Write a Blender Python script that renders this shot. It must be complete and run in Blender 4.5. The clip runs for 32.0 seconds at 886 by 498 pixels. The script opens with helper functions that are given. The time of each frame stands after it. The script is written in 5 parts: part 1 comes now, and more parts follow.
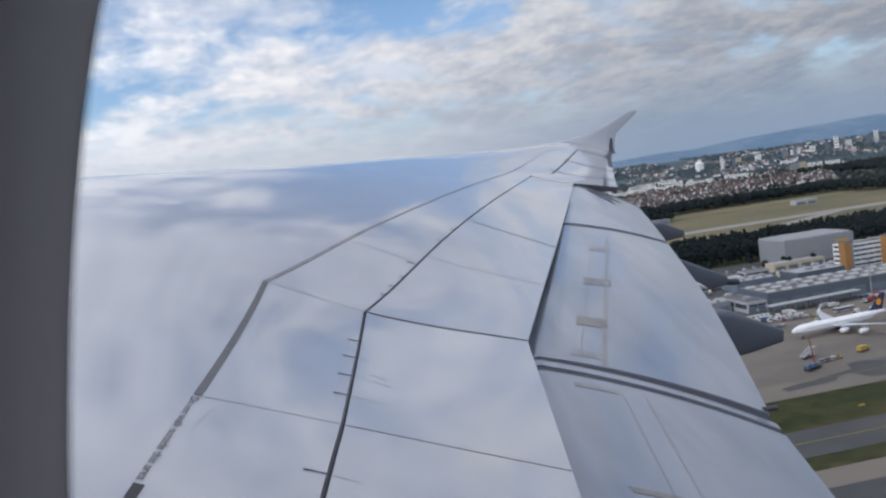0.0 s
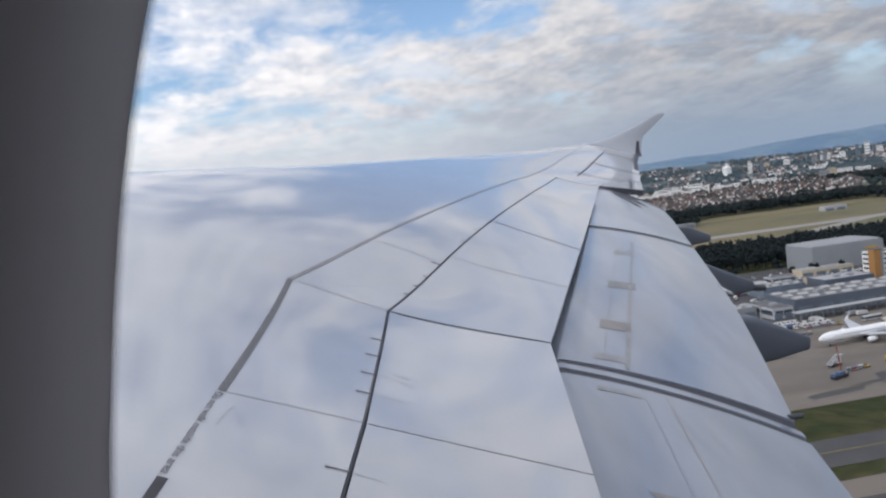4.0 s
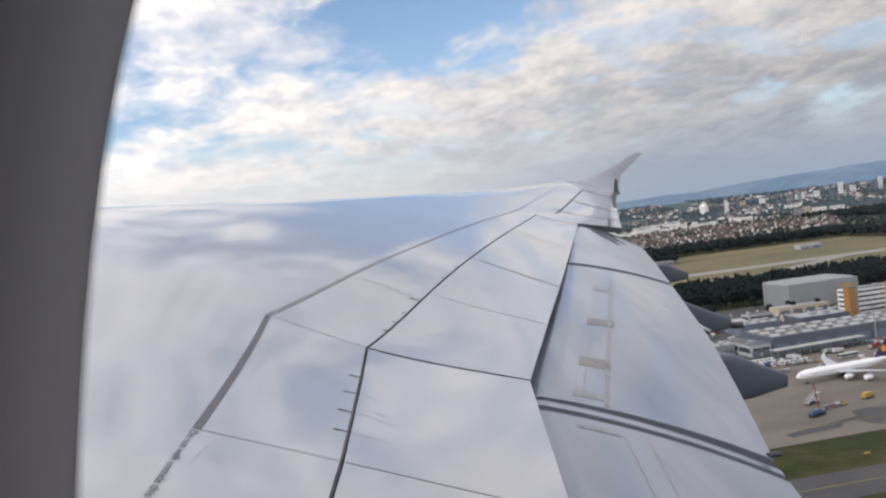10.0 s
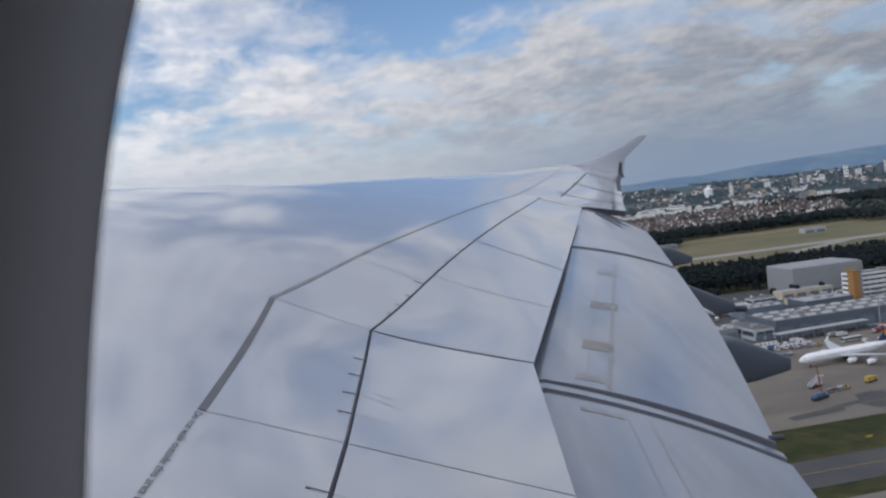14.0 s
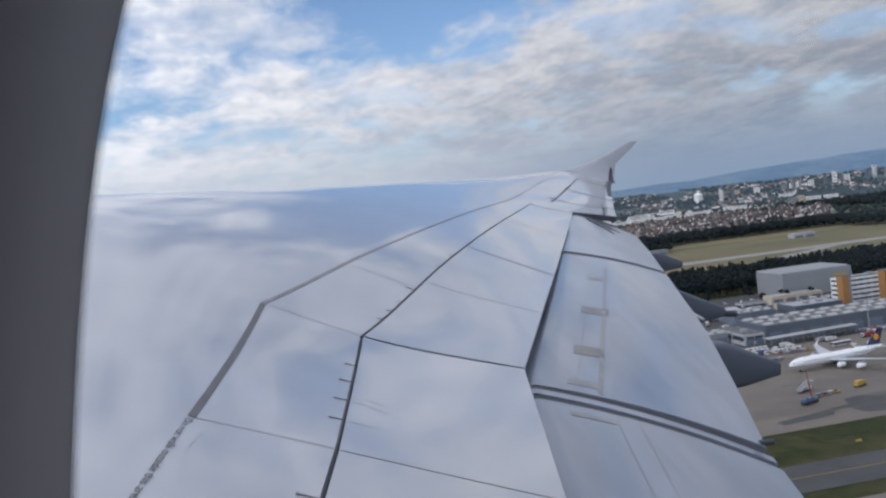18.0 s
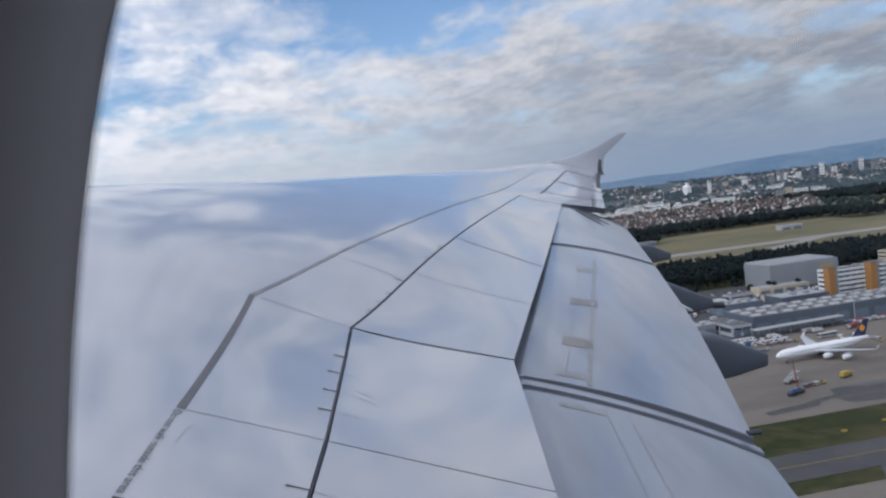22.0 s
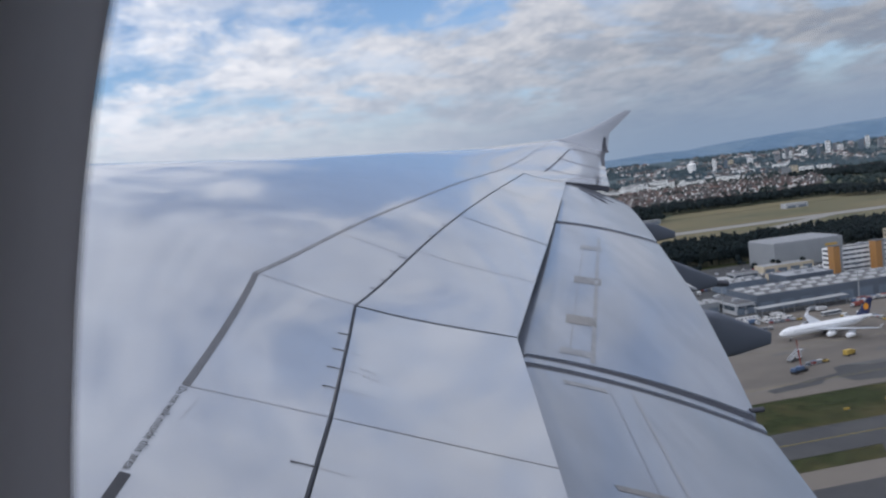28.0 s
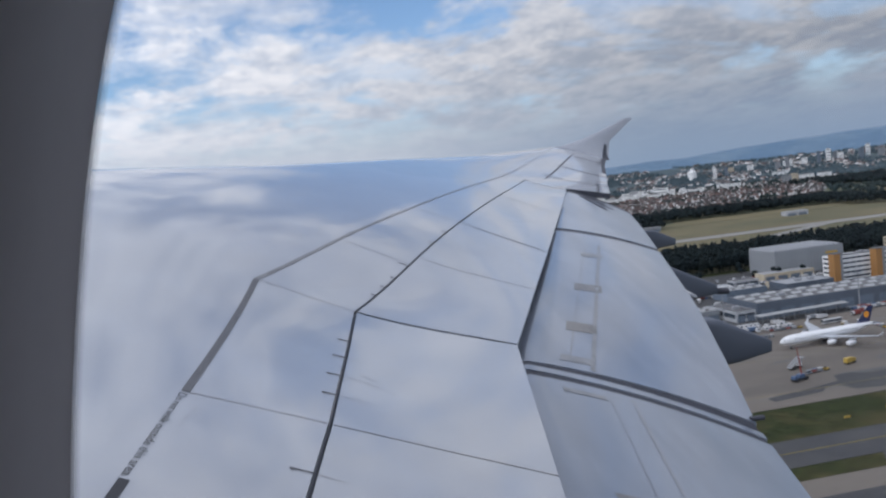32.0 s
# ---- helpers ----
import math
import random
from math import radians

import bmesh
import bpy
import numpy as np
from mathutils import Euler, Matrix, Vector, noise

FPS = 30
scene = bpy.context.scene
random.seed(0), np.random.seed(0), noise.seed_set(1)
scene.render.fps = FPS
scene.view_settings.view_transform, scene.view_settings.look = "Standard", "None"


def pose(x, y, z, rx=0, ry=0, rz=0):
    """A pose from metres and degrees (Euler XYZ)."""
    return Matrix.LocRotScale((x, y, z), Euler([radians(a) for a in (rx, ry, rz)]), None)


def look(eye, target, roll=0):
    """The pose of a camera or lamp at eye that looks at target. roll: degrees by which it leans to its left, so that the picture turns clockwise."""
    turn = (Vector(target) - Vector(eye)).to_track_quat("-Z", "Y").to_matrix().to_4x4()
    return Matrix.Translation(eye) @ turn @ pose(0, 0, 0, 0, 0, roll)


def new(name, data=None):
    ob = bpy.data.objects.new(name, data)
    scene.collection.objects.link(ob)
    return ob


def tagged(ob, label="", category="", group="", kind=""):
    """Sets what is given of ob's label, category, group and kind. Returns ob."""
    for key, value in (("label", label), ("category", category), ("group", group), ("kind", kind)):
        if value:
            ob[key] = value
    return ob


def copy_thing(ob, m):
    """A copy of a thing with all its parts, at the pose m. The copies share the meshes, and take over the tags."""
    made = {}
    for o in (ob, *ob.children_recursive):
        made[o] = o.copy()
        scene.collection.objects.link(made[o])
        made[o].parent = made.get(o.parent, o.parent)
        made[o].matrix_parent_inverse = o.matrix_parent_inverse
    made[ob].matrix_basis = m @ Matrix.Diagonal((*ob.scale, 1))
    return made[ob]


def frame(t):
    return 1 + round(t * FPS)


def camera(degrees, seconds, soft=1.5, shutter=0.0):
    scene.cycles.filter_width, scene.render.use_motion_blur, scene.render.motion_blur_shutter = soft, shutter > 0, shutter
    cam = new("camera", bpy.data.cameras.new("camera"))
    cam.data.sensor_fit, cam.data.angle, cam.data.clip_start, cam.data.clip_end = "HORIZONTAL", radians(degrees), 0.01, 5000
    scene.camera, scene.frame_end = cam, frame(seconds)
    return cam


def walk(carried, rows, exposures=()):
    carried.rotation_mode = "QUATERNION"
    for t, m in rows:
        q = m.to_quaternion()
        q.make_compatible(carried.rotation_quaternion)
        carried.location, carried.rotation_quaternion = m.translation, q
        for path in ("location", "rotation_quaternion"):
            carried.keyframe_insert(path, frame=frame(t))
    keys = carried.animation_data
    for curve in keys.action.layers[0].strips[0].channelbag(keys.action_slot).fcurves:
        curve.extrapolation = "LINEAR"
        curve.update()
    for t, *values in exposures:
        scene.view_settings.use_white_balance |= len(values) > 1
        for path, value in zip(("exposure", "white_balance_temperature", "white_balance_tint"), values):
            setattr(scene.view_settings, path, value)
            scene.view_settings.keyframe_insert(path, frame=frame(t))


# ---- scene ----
# A jet airliner's right wing seen from its cabin window during the climb over an airport.
# x points aft along the flight line, y outboard over the wing, z up. The airliner is pitched nose up.
EYE_HEIGHT = 110.0
AIR = pose(0, 0, EYE_HEIGHT, -1.166, 7.146, 0)

cam = camera(56.0, 32.0, soft=2.3)
# seconds, step along the cabin, yaw, pitch, roll, all in the airliner's own axes
PATH = (
    (0, 0.0029, -10.05, -1.82, 1.03),
    (0.5, 0.0020, -9.94, -1.70, 0.86),
    (1, 0.0005, -9.93, -1.50, 0.86),
    (1.5, 0.0001, -9.84, -1.41, 0.82),
    (2, 0.0002, -9.09, -1.56, 0.81),
    (2.5, 0.0002, -8.97, -1.59, 0.70),
    (3, 0.0005, -9.35, -1.73, 0.48),
    (3.5, -0.0004, -8.74, -1.79, 0.50),
    (5.5, -0.0022, -7.62, -1.49, -0.72),
    (6, -0.0035, -7.11, -1.09, -0.66),
    (6.5, -0.0048, -7.59, -0.44, -0.51),
    (7, -0.0054, -7.71, -0.19, -0.55),
    (7.5, -0.0045, -8.00, -0.20, -0.36),
    (8, -0.0031, -9.03, 0.06, -0.44),
    (8.5, -0.0014, -9.66, 0.38, -0.40),
    (9, -0.0001, -9.93, 0.64, -0.45),
    (9.5, 0.0003, -10.05, 0.78, -0.50),
    (10, 0.0001, -9.79, 0.74, -0.13),
    (10.5, -0.0000, -9.57, 0.72, -0.01),
    (11, -0.0002, -9.29, 0.45, 0.20),
    (11.5, -0.0007, -9.57, 0.04, 0.07),
    (12, -0.0009, -9.72, -0.19, -0.25),
    (12.5, -0.0007, -9.66, -0.31, 0.09),
    (13, -0.0007, -9.46, -0.36, 0.09),
    (13.5, -0.0007, -9.42, -0.36, 0.06),
    (14, -0.0005, -9.53, -0.43, -0.24),
    (14.5, -0.0007, -9.42, -0.14, -0.39),
    (16.5, -0.0011, -9.56, 0.17, -0.13),
    (17, -0.0010, -9.72, 0.10, -0.05),
    (17.5, -0.0004, -9.91, 0.05, -0.20),
    (18, -0.0001, -10.15, -0.05, -0.17),
    (18.5, 0.0000, -10.12, -0.35, -0.14),
    (19, 0.0002, -10.00, -0.80, -0.00),
    (19.5, 0.0004, -9.88, -1.07, -0.03),
    (20, 0.0002, -10.07, -1.17, 0.14),
    (20.5, -0.0001, -10.20, -1.11, 0.13),
    (21, 0.0001, -10.02, -1.01, 0.23),
    (21.5, -0.0006, -10.48, -0.68, -0.08),
    (22, -0.0018, -10.89, -0.63, -0.22),
    (22.5, -0.0014, -10.68, -1.29, -0.43),
    (23, -0.0008, -10.33, -1.50, -0.56),
    (23.5, -0.0009, -10.21, -1.66, -0.42),
    (24, -0.0011, -10.09, -2.08, 0.07),
    (24.5, -0.0011, -10.09, -2.50, 0.19),
    (25, -0.0008, -10.26, -2.60, -0.06),
    (25.5, -0.0008, -10.49, -2.56, 0.02),
    (26, -0.0009, -10.49, -2.36, -0.13),
    (26.5, -0.0010, -10.41, -2.44, 0.16),
    (28.5, -0.0011, -10.62, -2.08, -0.38),
    (29, -0.0008, -10.33, -2.19, -0.20),
    (29.5, -0.0003, -10.08, -2.17, -0.13),
    (30, 0.0002, -9.11, -2.19, 0.30),
    (30.5, 0.0005, -8.68, -2.07, 0.20),
    (31, 0.0002, -8.58, -1.98, 0.10),
    (31.5, -0.0004, -9.00, -1.87, -0.09),
    (32, -0.0014, -10.59, -1.68, -0.44)

)
EXPOSURES = ((0, -0.03, 6180, 13), (1, 0.23, 6650, 13), (2, 0.11, 6500, 13), (3, 0.01, 6180, 13), (3.5, 0.03, 6230, 13), (5.5, 0.37, 7150, 14), (6, 0.39, 7200, 14), (7, 0.36, 7150, 14), (8, 0.16, 6750, 14),
             (9, 0.36, 6950, 14), (10, 0.24, 6900, 14), (11, 0.16, 6750, 13), (12, -0.13, 6290, 13), (13, -0.18, 6230, 13), (14, -0.22, 6180, 13), (17, -0.07, 6110, 13), (20, -0.09, 6060, 13), (26, -0.11, 6030, 13), (32, -0.12, 6030, 13))
walk(cam, [(t, AIR @ pose(x, 0, 0, 90 + p, r, yaw)) for t, x, yaw, p, r in PATH], EXPOSURES)

# ---------------------------------------------------------------- world, sun
SUN_AZIMUTH, SUN_HEIGHT = 196.0, 35.0   # degrees: where the sun stands, from +x towards +y

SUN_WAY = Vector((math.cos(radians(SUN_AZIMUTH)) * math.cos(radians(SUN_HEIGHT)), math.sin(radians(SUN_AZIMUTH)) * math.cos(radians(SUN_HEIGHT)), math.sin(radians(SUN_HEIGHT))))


def make_world():
    w = bpy.data.worlds.new("sky")
    scene.world = w
    w.use_nodes = True
    nt = w.node_tree
    nt.nodes.clear()
    N, L = nt.nodes.new, nt.links.new
    out, bg = N("ShaderNodeOutputWorld"), N("ShaderNodeBackground")
    sky = N("ShaderNodeTexSky")
    sky.sky_type, sky.sun_disc = "NISHITA", False
    sky.sun_elevation, sky.sun_rotation = radians(SUN_HEIGHT), radians(90 - SUN_AZIMUTH)
    sky.dust_density, sky.ozone_density = 0.45, 3.6
    gain = N("ShaderNodeVectorMath"); gain.operation = "SCALE"; gain.inputs["Scale"].default_value = 0.15
    L(sky.outputs["Color"], gain.inputs[0])
    tc, sep = N("ShaderNodeTexCoord"), N("ShaderNodeSeparateXYZ")
    L(tc.outputs["Generated"], sep.inputs[0])

    def m(op, a, b=None, c=None):
        n = N("ShaderNodeMath"); n.operation = op
        for i, v in enumerate((a, b, c)):
            if v is None:
                continue
            if isinstance(v, (int, float)):
                n.inputs[i].default_value = v
            else:
                L(v, n.inputs[i])
        return n.outputs[0]

    # a flat layer of cloud seen in perspective
    up = m("ADD", m("ABSOLUTE", sep.outputs[2]), 0.22)
    px, py = m("DIVIDE", sep.outputs[0], up), m("DIVIDE", sep.outputs[1], up)
    flat = N("ShaderNodeCombineXYZ")
    L(px, flat.inputs[0]); L(py, flat.inputs[1])

    def cloud(scale, detail, rough, distort, seed, stretch=(1, 1, 1)):
        mp = N("ShaderNodeMapping")
        mp.inputs["Location"].default_value = (seed, seed * 0.7, 0)
        mp.inputs["Scale"].default_value = stretch
        L(flat.outputs[0], mp.inputs[0])
        n = N("ShaderNodeTexNoise")
        n.inputs["Scale"].default_value, n.inputs["Detail"].default_value = scale, detail
        n.inputs["Roughness"].default_value, n.inputs["Distortion"].default_value = rough, distort
        L(mp.outputs[0], n.inputs["Vector"])
        return n.outputs[0]

    def ramp(v, a, b):
        n = N("ShaderNodeMapRange"); n.interpolation_type = "SMOOTHSTEP"
        n.inputs[1].default_value, n.inputs[2].default_value = a, b
        L(v, n.inputs[0])
        return n.outputs[0]

    big = cloud(1.25, 6, 0.50, 0.15, 3.1, (1.0, 0.85, 1))
    fine = cloud(4.6, 7, 0.60, 0.25, 7.7, (1.0, 0.8, 1))
    body = m("ADD", m("MULTIPLY", big, 0.52), m("MULTIPLY", fine, 0.48))
    # halfway up the deck is more broken, overhead it closes
    overhead = ramp(sep.outputs[2], 0.46, 0.56)
    body = m("SUBTRACT", body, m("MULTIPLY", ramp(sep.outputs[2], 0.28, 0.38), 0.062))
    body = m("ADD", body, m("MULTIPLY", overhead, 0.10))
    # the deck is closed away from the sun
    body = m("ADD", body, m("MULTIPLY", ramp(sep.outputs[0], 0.22, 0.42), 0.05))
    # the open rift in the cloud deck
    wob = m("MULTIPLY", m("SUBTRACT", cloud(2.0, 6, 0.6, 0.2, 1.9), 0.5), 0.55)
    dx = m("DIVIDE", m("ADD", m("SUBTRACT", px, GAP[0]), wob), GAP[2])
    dy = m("DIVIDE", m("ADD", m("SUBTRACT", py, GAP[1]), wob), GAP[3])
    hole = m("POWER", 2.718, m("MULTIPLY", m("ADD", m("MULTIPLY", dx, dx), m("MULTIPLY", dy, dy)), -1))
    open_sky = m("SUBTRACT", 1.0, ramp(m("SUBTRACT", body, m("MULTIPLY", hole, GAP[4])), 0.39, 0.545))
    cover = m("SUBTRACT", 1.0, m("MULTIPLY", open_sky, ramp(sep.outputs[2], 0.035, 0.14)))
    # thin places where some blue shows through the veil
    veil = m("MULTIPLY", ramp(cloud(3.4, 5, 0.55, 0.4, 9.4, (0.7, 1.1, 1)), 0.50, 0.66), 0.38)
    cover = m("MULTIPLY", cover, m("SUBTRACT", 1.0, m("MULTIPLY", veil, ramp(sep.outputs[2], 0.05, 0.16))))
    # brightness of the cloud itself
    broad = m("MULTIPLY", cloud(1.5, 4, 0.5, 0.2, 11.3), 0.35)
    puffs = m("ADD", m("MULTIPLY", cloud(5.0, 5, 0.52, 0.2, 5.2, (1.0, 0.75, 1)), 0.38), m("MULTIPLY", cloud(13.0, 4, 0.5, 0.1, 2.6, (1.0, 0.7, 1)), 0.27))
    puffs = m("ADD", puffs, m("MULTIPLY", m("SUBTRACT", cloud(27.0, 5, 0.6, 0.3, 4.4, (1.0, 0.75, 1)), 0.5), 0.22))
    tone = ramp(m("ADD", broad, puffs), 0.355, 0.63)
    tone = m("ADD", m("MULTIPLY", tone, m("SUBTRACT", 1.0, m("MULTIPLY", overhead, 0.6))), m("MULTIPLY", overhead, 0.30))
    mixc = N("ShaderNodeMix"); mixc.data_type = "RGBA"
    L(tone, mixc.inputs[0])
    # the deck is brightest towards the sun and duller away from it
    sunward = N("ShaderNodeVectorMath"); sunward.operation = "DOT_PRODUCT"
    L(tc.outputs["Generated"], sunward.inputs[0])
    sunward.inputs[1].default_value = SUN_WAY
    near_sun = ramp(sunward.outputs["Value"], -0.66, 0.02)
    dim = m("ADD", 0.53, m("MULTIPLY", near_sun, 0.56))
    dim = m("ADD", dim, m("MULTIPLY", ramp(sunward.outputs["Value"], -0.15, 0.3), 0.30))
    # away from the sun only the low cloud is dull
    dim = m("ADD", dim, m("MULTIPLY", m("SUBTRACT", 1.0, near_sun), m("MULTIPLY", ramp(sep.outputs[2], 0.10, 0.26), 0.24)))
    # an overcast deck brightens towards the zenith
    dim = m("MULTIPLY", dim, m("ADD", 1.0, m("MULTIPLY", ramp(sep.outputs[2], 0.26, 0.50), 0.08)))
    mixc.inputs[6].default_value = (0.575, 0.625, 0.70, 1)
    mixc.inputs[7].default_value = (0.99, 0.975, 0.955, 1)
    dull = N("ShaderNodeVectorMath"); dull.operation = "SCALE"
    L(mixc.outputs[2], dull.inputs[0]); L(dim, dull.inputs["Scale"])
    # low on the horizon the deck turns into grey-blue distance
    low = ramp(sep.outputs[2], 0.0, 0.15)
    mixl = N("ShaderNodeMix"); mixl.data_type = "RGBA"
    L(low, mixl.inputs[0])
    # towards the sun's side the distance is brighter
    haze = N("ShaderNodeMix"); haze.data_type = "RGBA"
    L(ramp(sep.outputs[0], -0.05, 0.45), haze.inputs[0])
    haze.inputs[6].default_value = (0.66, 0.70, 0.745, 1)
    haze.inputs[7].default_value = (0.30, 0.385, 0.495, 1)
    L(haze.outputs[2], mixl.inputs[6])
    L(dull.outputs[0], mixl.inputs[7])
    fin = N("ShaderNodeMix"); fin.data_type = "RGBA"
    L(cover, fin.inputs[0]); L(gain.outputs[0], fin.inputs[6]); L(mixl.outputs[2], fin.inputs[7])
    L(fin.outputs[2], bg.inputs["Color"])
    bg.inputs["Strength"].default_value = 1.0
    L(bg.outputs[0], out.inputs[0])


GAP = (0.36, 1.94, 0.17, 0.25, 0.42)   # where the rift lies on the layer, its half widths, its strength
make_world()
sun = new("sun", bpy.data.lights.new("sun", "SUN"))
sun.data.energy, sun.data.angle, sun.data.color = 1.2, radians(2.0), (1.0, 0.94, 0.86)
sun.matrix_world = look(SUN_WAY * 400, (0, 0, 0))

# ---------------------------------------------------------------- materials
MATS = {}


def mat(name, base, rough=0.6, metal=0.0, var=0.12, scale=1.0, fine=8.0, bump=0.0, coat=0.0, second=None, blend=(0.42, 0.6), island=0.0, stretch=(1, 1, 1), coat_rough=0.05, spec=0.5, coat_ior=1.5):
    """Two-scale varied surface. second: a colour that large patches turn to. island: variation from piece to piece."""
    if name in MATS:
        return MATS[name]
    mt = bpy.data.materials.new(name)
    mt.use_nodes = True
    nt = mt.node_tree
    N, L = nt.nodes.new, nt.links.new
    b = nt.nodes["Principled BSDF"]
    tc, mp = N("ShaderNodeTexCoord"), N("ShaderNodeMapping")
    mp.inputs["Scale"].default_value = stretch
    L(tc.outputs["Object"], mp.inputs[0])
    n1, n2 = N("ShaderNodeTexNoise"), N("ShaderNodeTexNoise")
    for n, s, d in ((n1, scale, 6), (n2, scale * fine, 4)):
        n.inputs["Scale"].default_value, n.inputs["Detail"].default_value, n.inputs["Roughness"].default_value = s, d, 0.6
        L(mp.outputs[0], n.inputs["Vector"])
    mix1 = N("ShaderNodeMix"); mix1.data_type = "RGBA"
    r = N("ShaderNodeMapRange"); r.inputs[1].default_value, r.inputs[2].default_value = blend
    L(n1.outputs[0], r.inputs[0]); L(r.outputs[0], mix1.inputs[0])
    c2 = second or tuple(c * (1 - var) for c in base)
    mix1.inputs[6].default_value, mix1.inputs[7].default_value = (*base, 1), (*c2, 1)
    hsv = N("ShaderNodeHueSaturation")
    v = N("ShaderNodeMapRange")
    v.inputs[1].default_value, v.inputs[2].default_value, v.inputs[3].default_value, v.inputs[4].default_value = 0.3, 0.7, 1 - var, 1 + var
    L(n2.outputs[0], v.inputs[0])
    val = v.outputs[0]
    if island:
        g = N("ShaderNodeNewGeometry")
        k = N("ShaderNodeMapRange")
        k.inputs[3].default_value, k.inputs[4].default_value = 1 - island, 1 + island
        L(g.outputs["Random Per Island"], k.inputs[0])
        mu = N("ShaderNodeMath"); mu.operation = "MULTIPLY"
        L(val, mu.inputs[0]); L(k.outputs[0], mu.inputs[1])
        val = mu.outputs[0]
    L(val, hsv.inputs["Value"]); L(mix1.outputs[2], hsv.inputs["Color"])
    L(hsv.outputs[0], b.inputs["Base Color"])
    b.inputs["Roughness"].default_value, b.inputs["Metallic"].default_value = rough, metal
    b.inputs["Specular IOR Level"].default_value = spec
    b.inputs["Coat Weight"].default_value, b.inputs["Coat Roughness"].default_value = coat, coat_rough
    b.inputs["Coat IOR"].default_value = coat_ior
    if bump:
        bp = N("ShaderNodeBump"); bp.inputs["Strength"].default_value = bump; bp.inputs["Distance"].default_value = 0.02
        L(n2.outputs[0], bp.inputs["Height"]); L(bp.outputs[0], b.inputs["Normal"])
    MATS[name] = mt
    return mt


WING = mat("wing_paint", (0.375, 0.390, 0.427), 0.35, 0, 0.07, 0.35, 7, 0, 1.0, (0.335, 0.349, 0.384), coat_rough=0.03, stretch=(0.9, 0.8, 1), coat_ior=1.75)
# spanwise streaks in the flap colour imitate reflected cloud
FLAP = mat("flap_paint_cloud_streaks", (0.225, 0.254, 0.312), 0.35, 0, 0.10, 0.5, 5, 0, 0.8, (0.172, 0.198, 0.252), coat_rough=0.08, stretch=(2.2, 0.4, 1))
# fairing grey darkened to stand in for the shade under the wing
FAIRING = mat("fairing_shade_grey", (0.085, 0.098, 0.13), 0.5, 0, 0.06, 1.2, 6, 0, 0.0)
MARK = mat("walkway_grey", (0.115, 0.115, 0.125), 0.6, 0, 0.12, 6, 5, 0, 0.15)
LETTER = mat("lettering_grey", (0.035, 0.035, 0.043), 0.6, 0, 0.12, 6, 5)
MARK_PALE = mat("walkway_grey_worn", (0.215, 0.215, 0.225), 0.6, 0, 0.15, 6, 5, 0, 0.4)
SEAM = mat("seam_dark", (0.045, 0.048, 0.065), 0.6, 0, 0.1, 6, 5)
SEAM_FAINT = mat("seam_faint", (0.285, 0.268, 0.265), 0.4, 0, 0.2, 4, 5, 0, 0.85)
SEAM_MID = mat("seam_grey", (0.19, 0.19, 0.21), 0.5, 0, 0.2, 4, 5)
TAPE = mat("tape_beige", (0.185, 0.178, 0.178), 0.6, 0, 0.2, 9, 4, 0, 0.4)
TAPE_PALE = mat("tape_pale", (0.235, 0.24, 0.255), 0.5, 0, 0.2, 9, 4, 0, 0.4)
SEALANT = mat("sealant_grey", (0.235, 0.247, 0.28), 0.4, 0, 0.12, 3, 5, 0, 0.8, coat_rough=0.08)
COVE = mat("cove_shade", (0.12, 0.14, 0.19), 0.5, 0, 0.1, 3, 4)
LINING = mat("lining_plastic", (0.335, 0.308, 0.308), 0.65, 0, 0.02, 6, 12)

# ---------------------------------------------------------------- builders


def mesh_of(name, verts, faces, material, smooth=False):
    me = bpy.data.meshes.new(name)
    me.from_pydata([tuple(v) for v in verts], [], faces)
    for mm in (material if isinstance(material, (list, tuple)) else [material]):
        me.materials.append(mm)
    if smooth:
        me.shade_smooth()
    me.update()
    return me


def part(name, me, parent, label=""):
    ob = new(name, me)
    ob.parent = parent
    if label:
        ob["label"] = label
    return ob


def thing(name, label, category, m=None, group="", kind=""):
    ob = new(name)
    ob.matrix_world = m or Matrix()
    return tagged(ob, label, category, group, kind)


def box_data(x0, x1, y0, y1, z0, z1):
    v = [(x, y, z) for z in (z0, z1) for y in (y0, y1) for x in (x0, x1)]
    f = [(0, 2, 3, 1), (4, 5, 7, 6), (0, 1, 5, 4), (2, 6, 7, 3), (0, 4, 6, 2), (1, 3, 7, 5)]
    return v, f


def join_data(items):
    V, F = [], []
    for v, f in items:
        o = len(V)
        V += list(v)
        F += [tuple(i + o for i in q) for q in f]
    return V, F


def box_mesh(name, dims, material, bevel=0.0):
    if not bevel:
        return mesh_of(name, *box_data(*dims), material)
    bm = bmesh.new()
    v, f = box_data(*dims)
    vs = [bm.verts.new(p) for p in v]
    for q in f:
        bm.faces.new([vs[i] for i in q])
    bmesh.ops.bevel(bm, geom=bm.edges[:], offset=bevel, segments=2, affect="EDGES")
    return bm_mesh(name, bm, material)


def bm_mesh(name, bm, material, smooth=False):
    me = bpy.data.meshes.new(name)
    bmesh.ops.recalc_face_normals(bm, faces=bm.faces[:])
    bm.to_mesh(me)
    bm.free()
    for mm in (material if isinstance(material, (list, tuple)) else [material]):
        me.materials.append(mm)
    if smooth:
        me.shade_smooth()
    return me


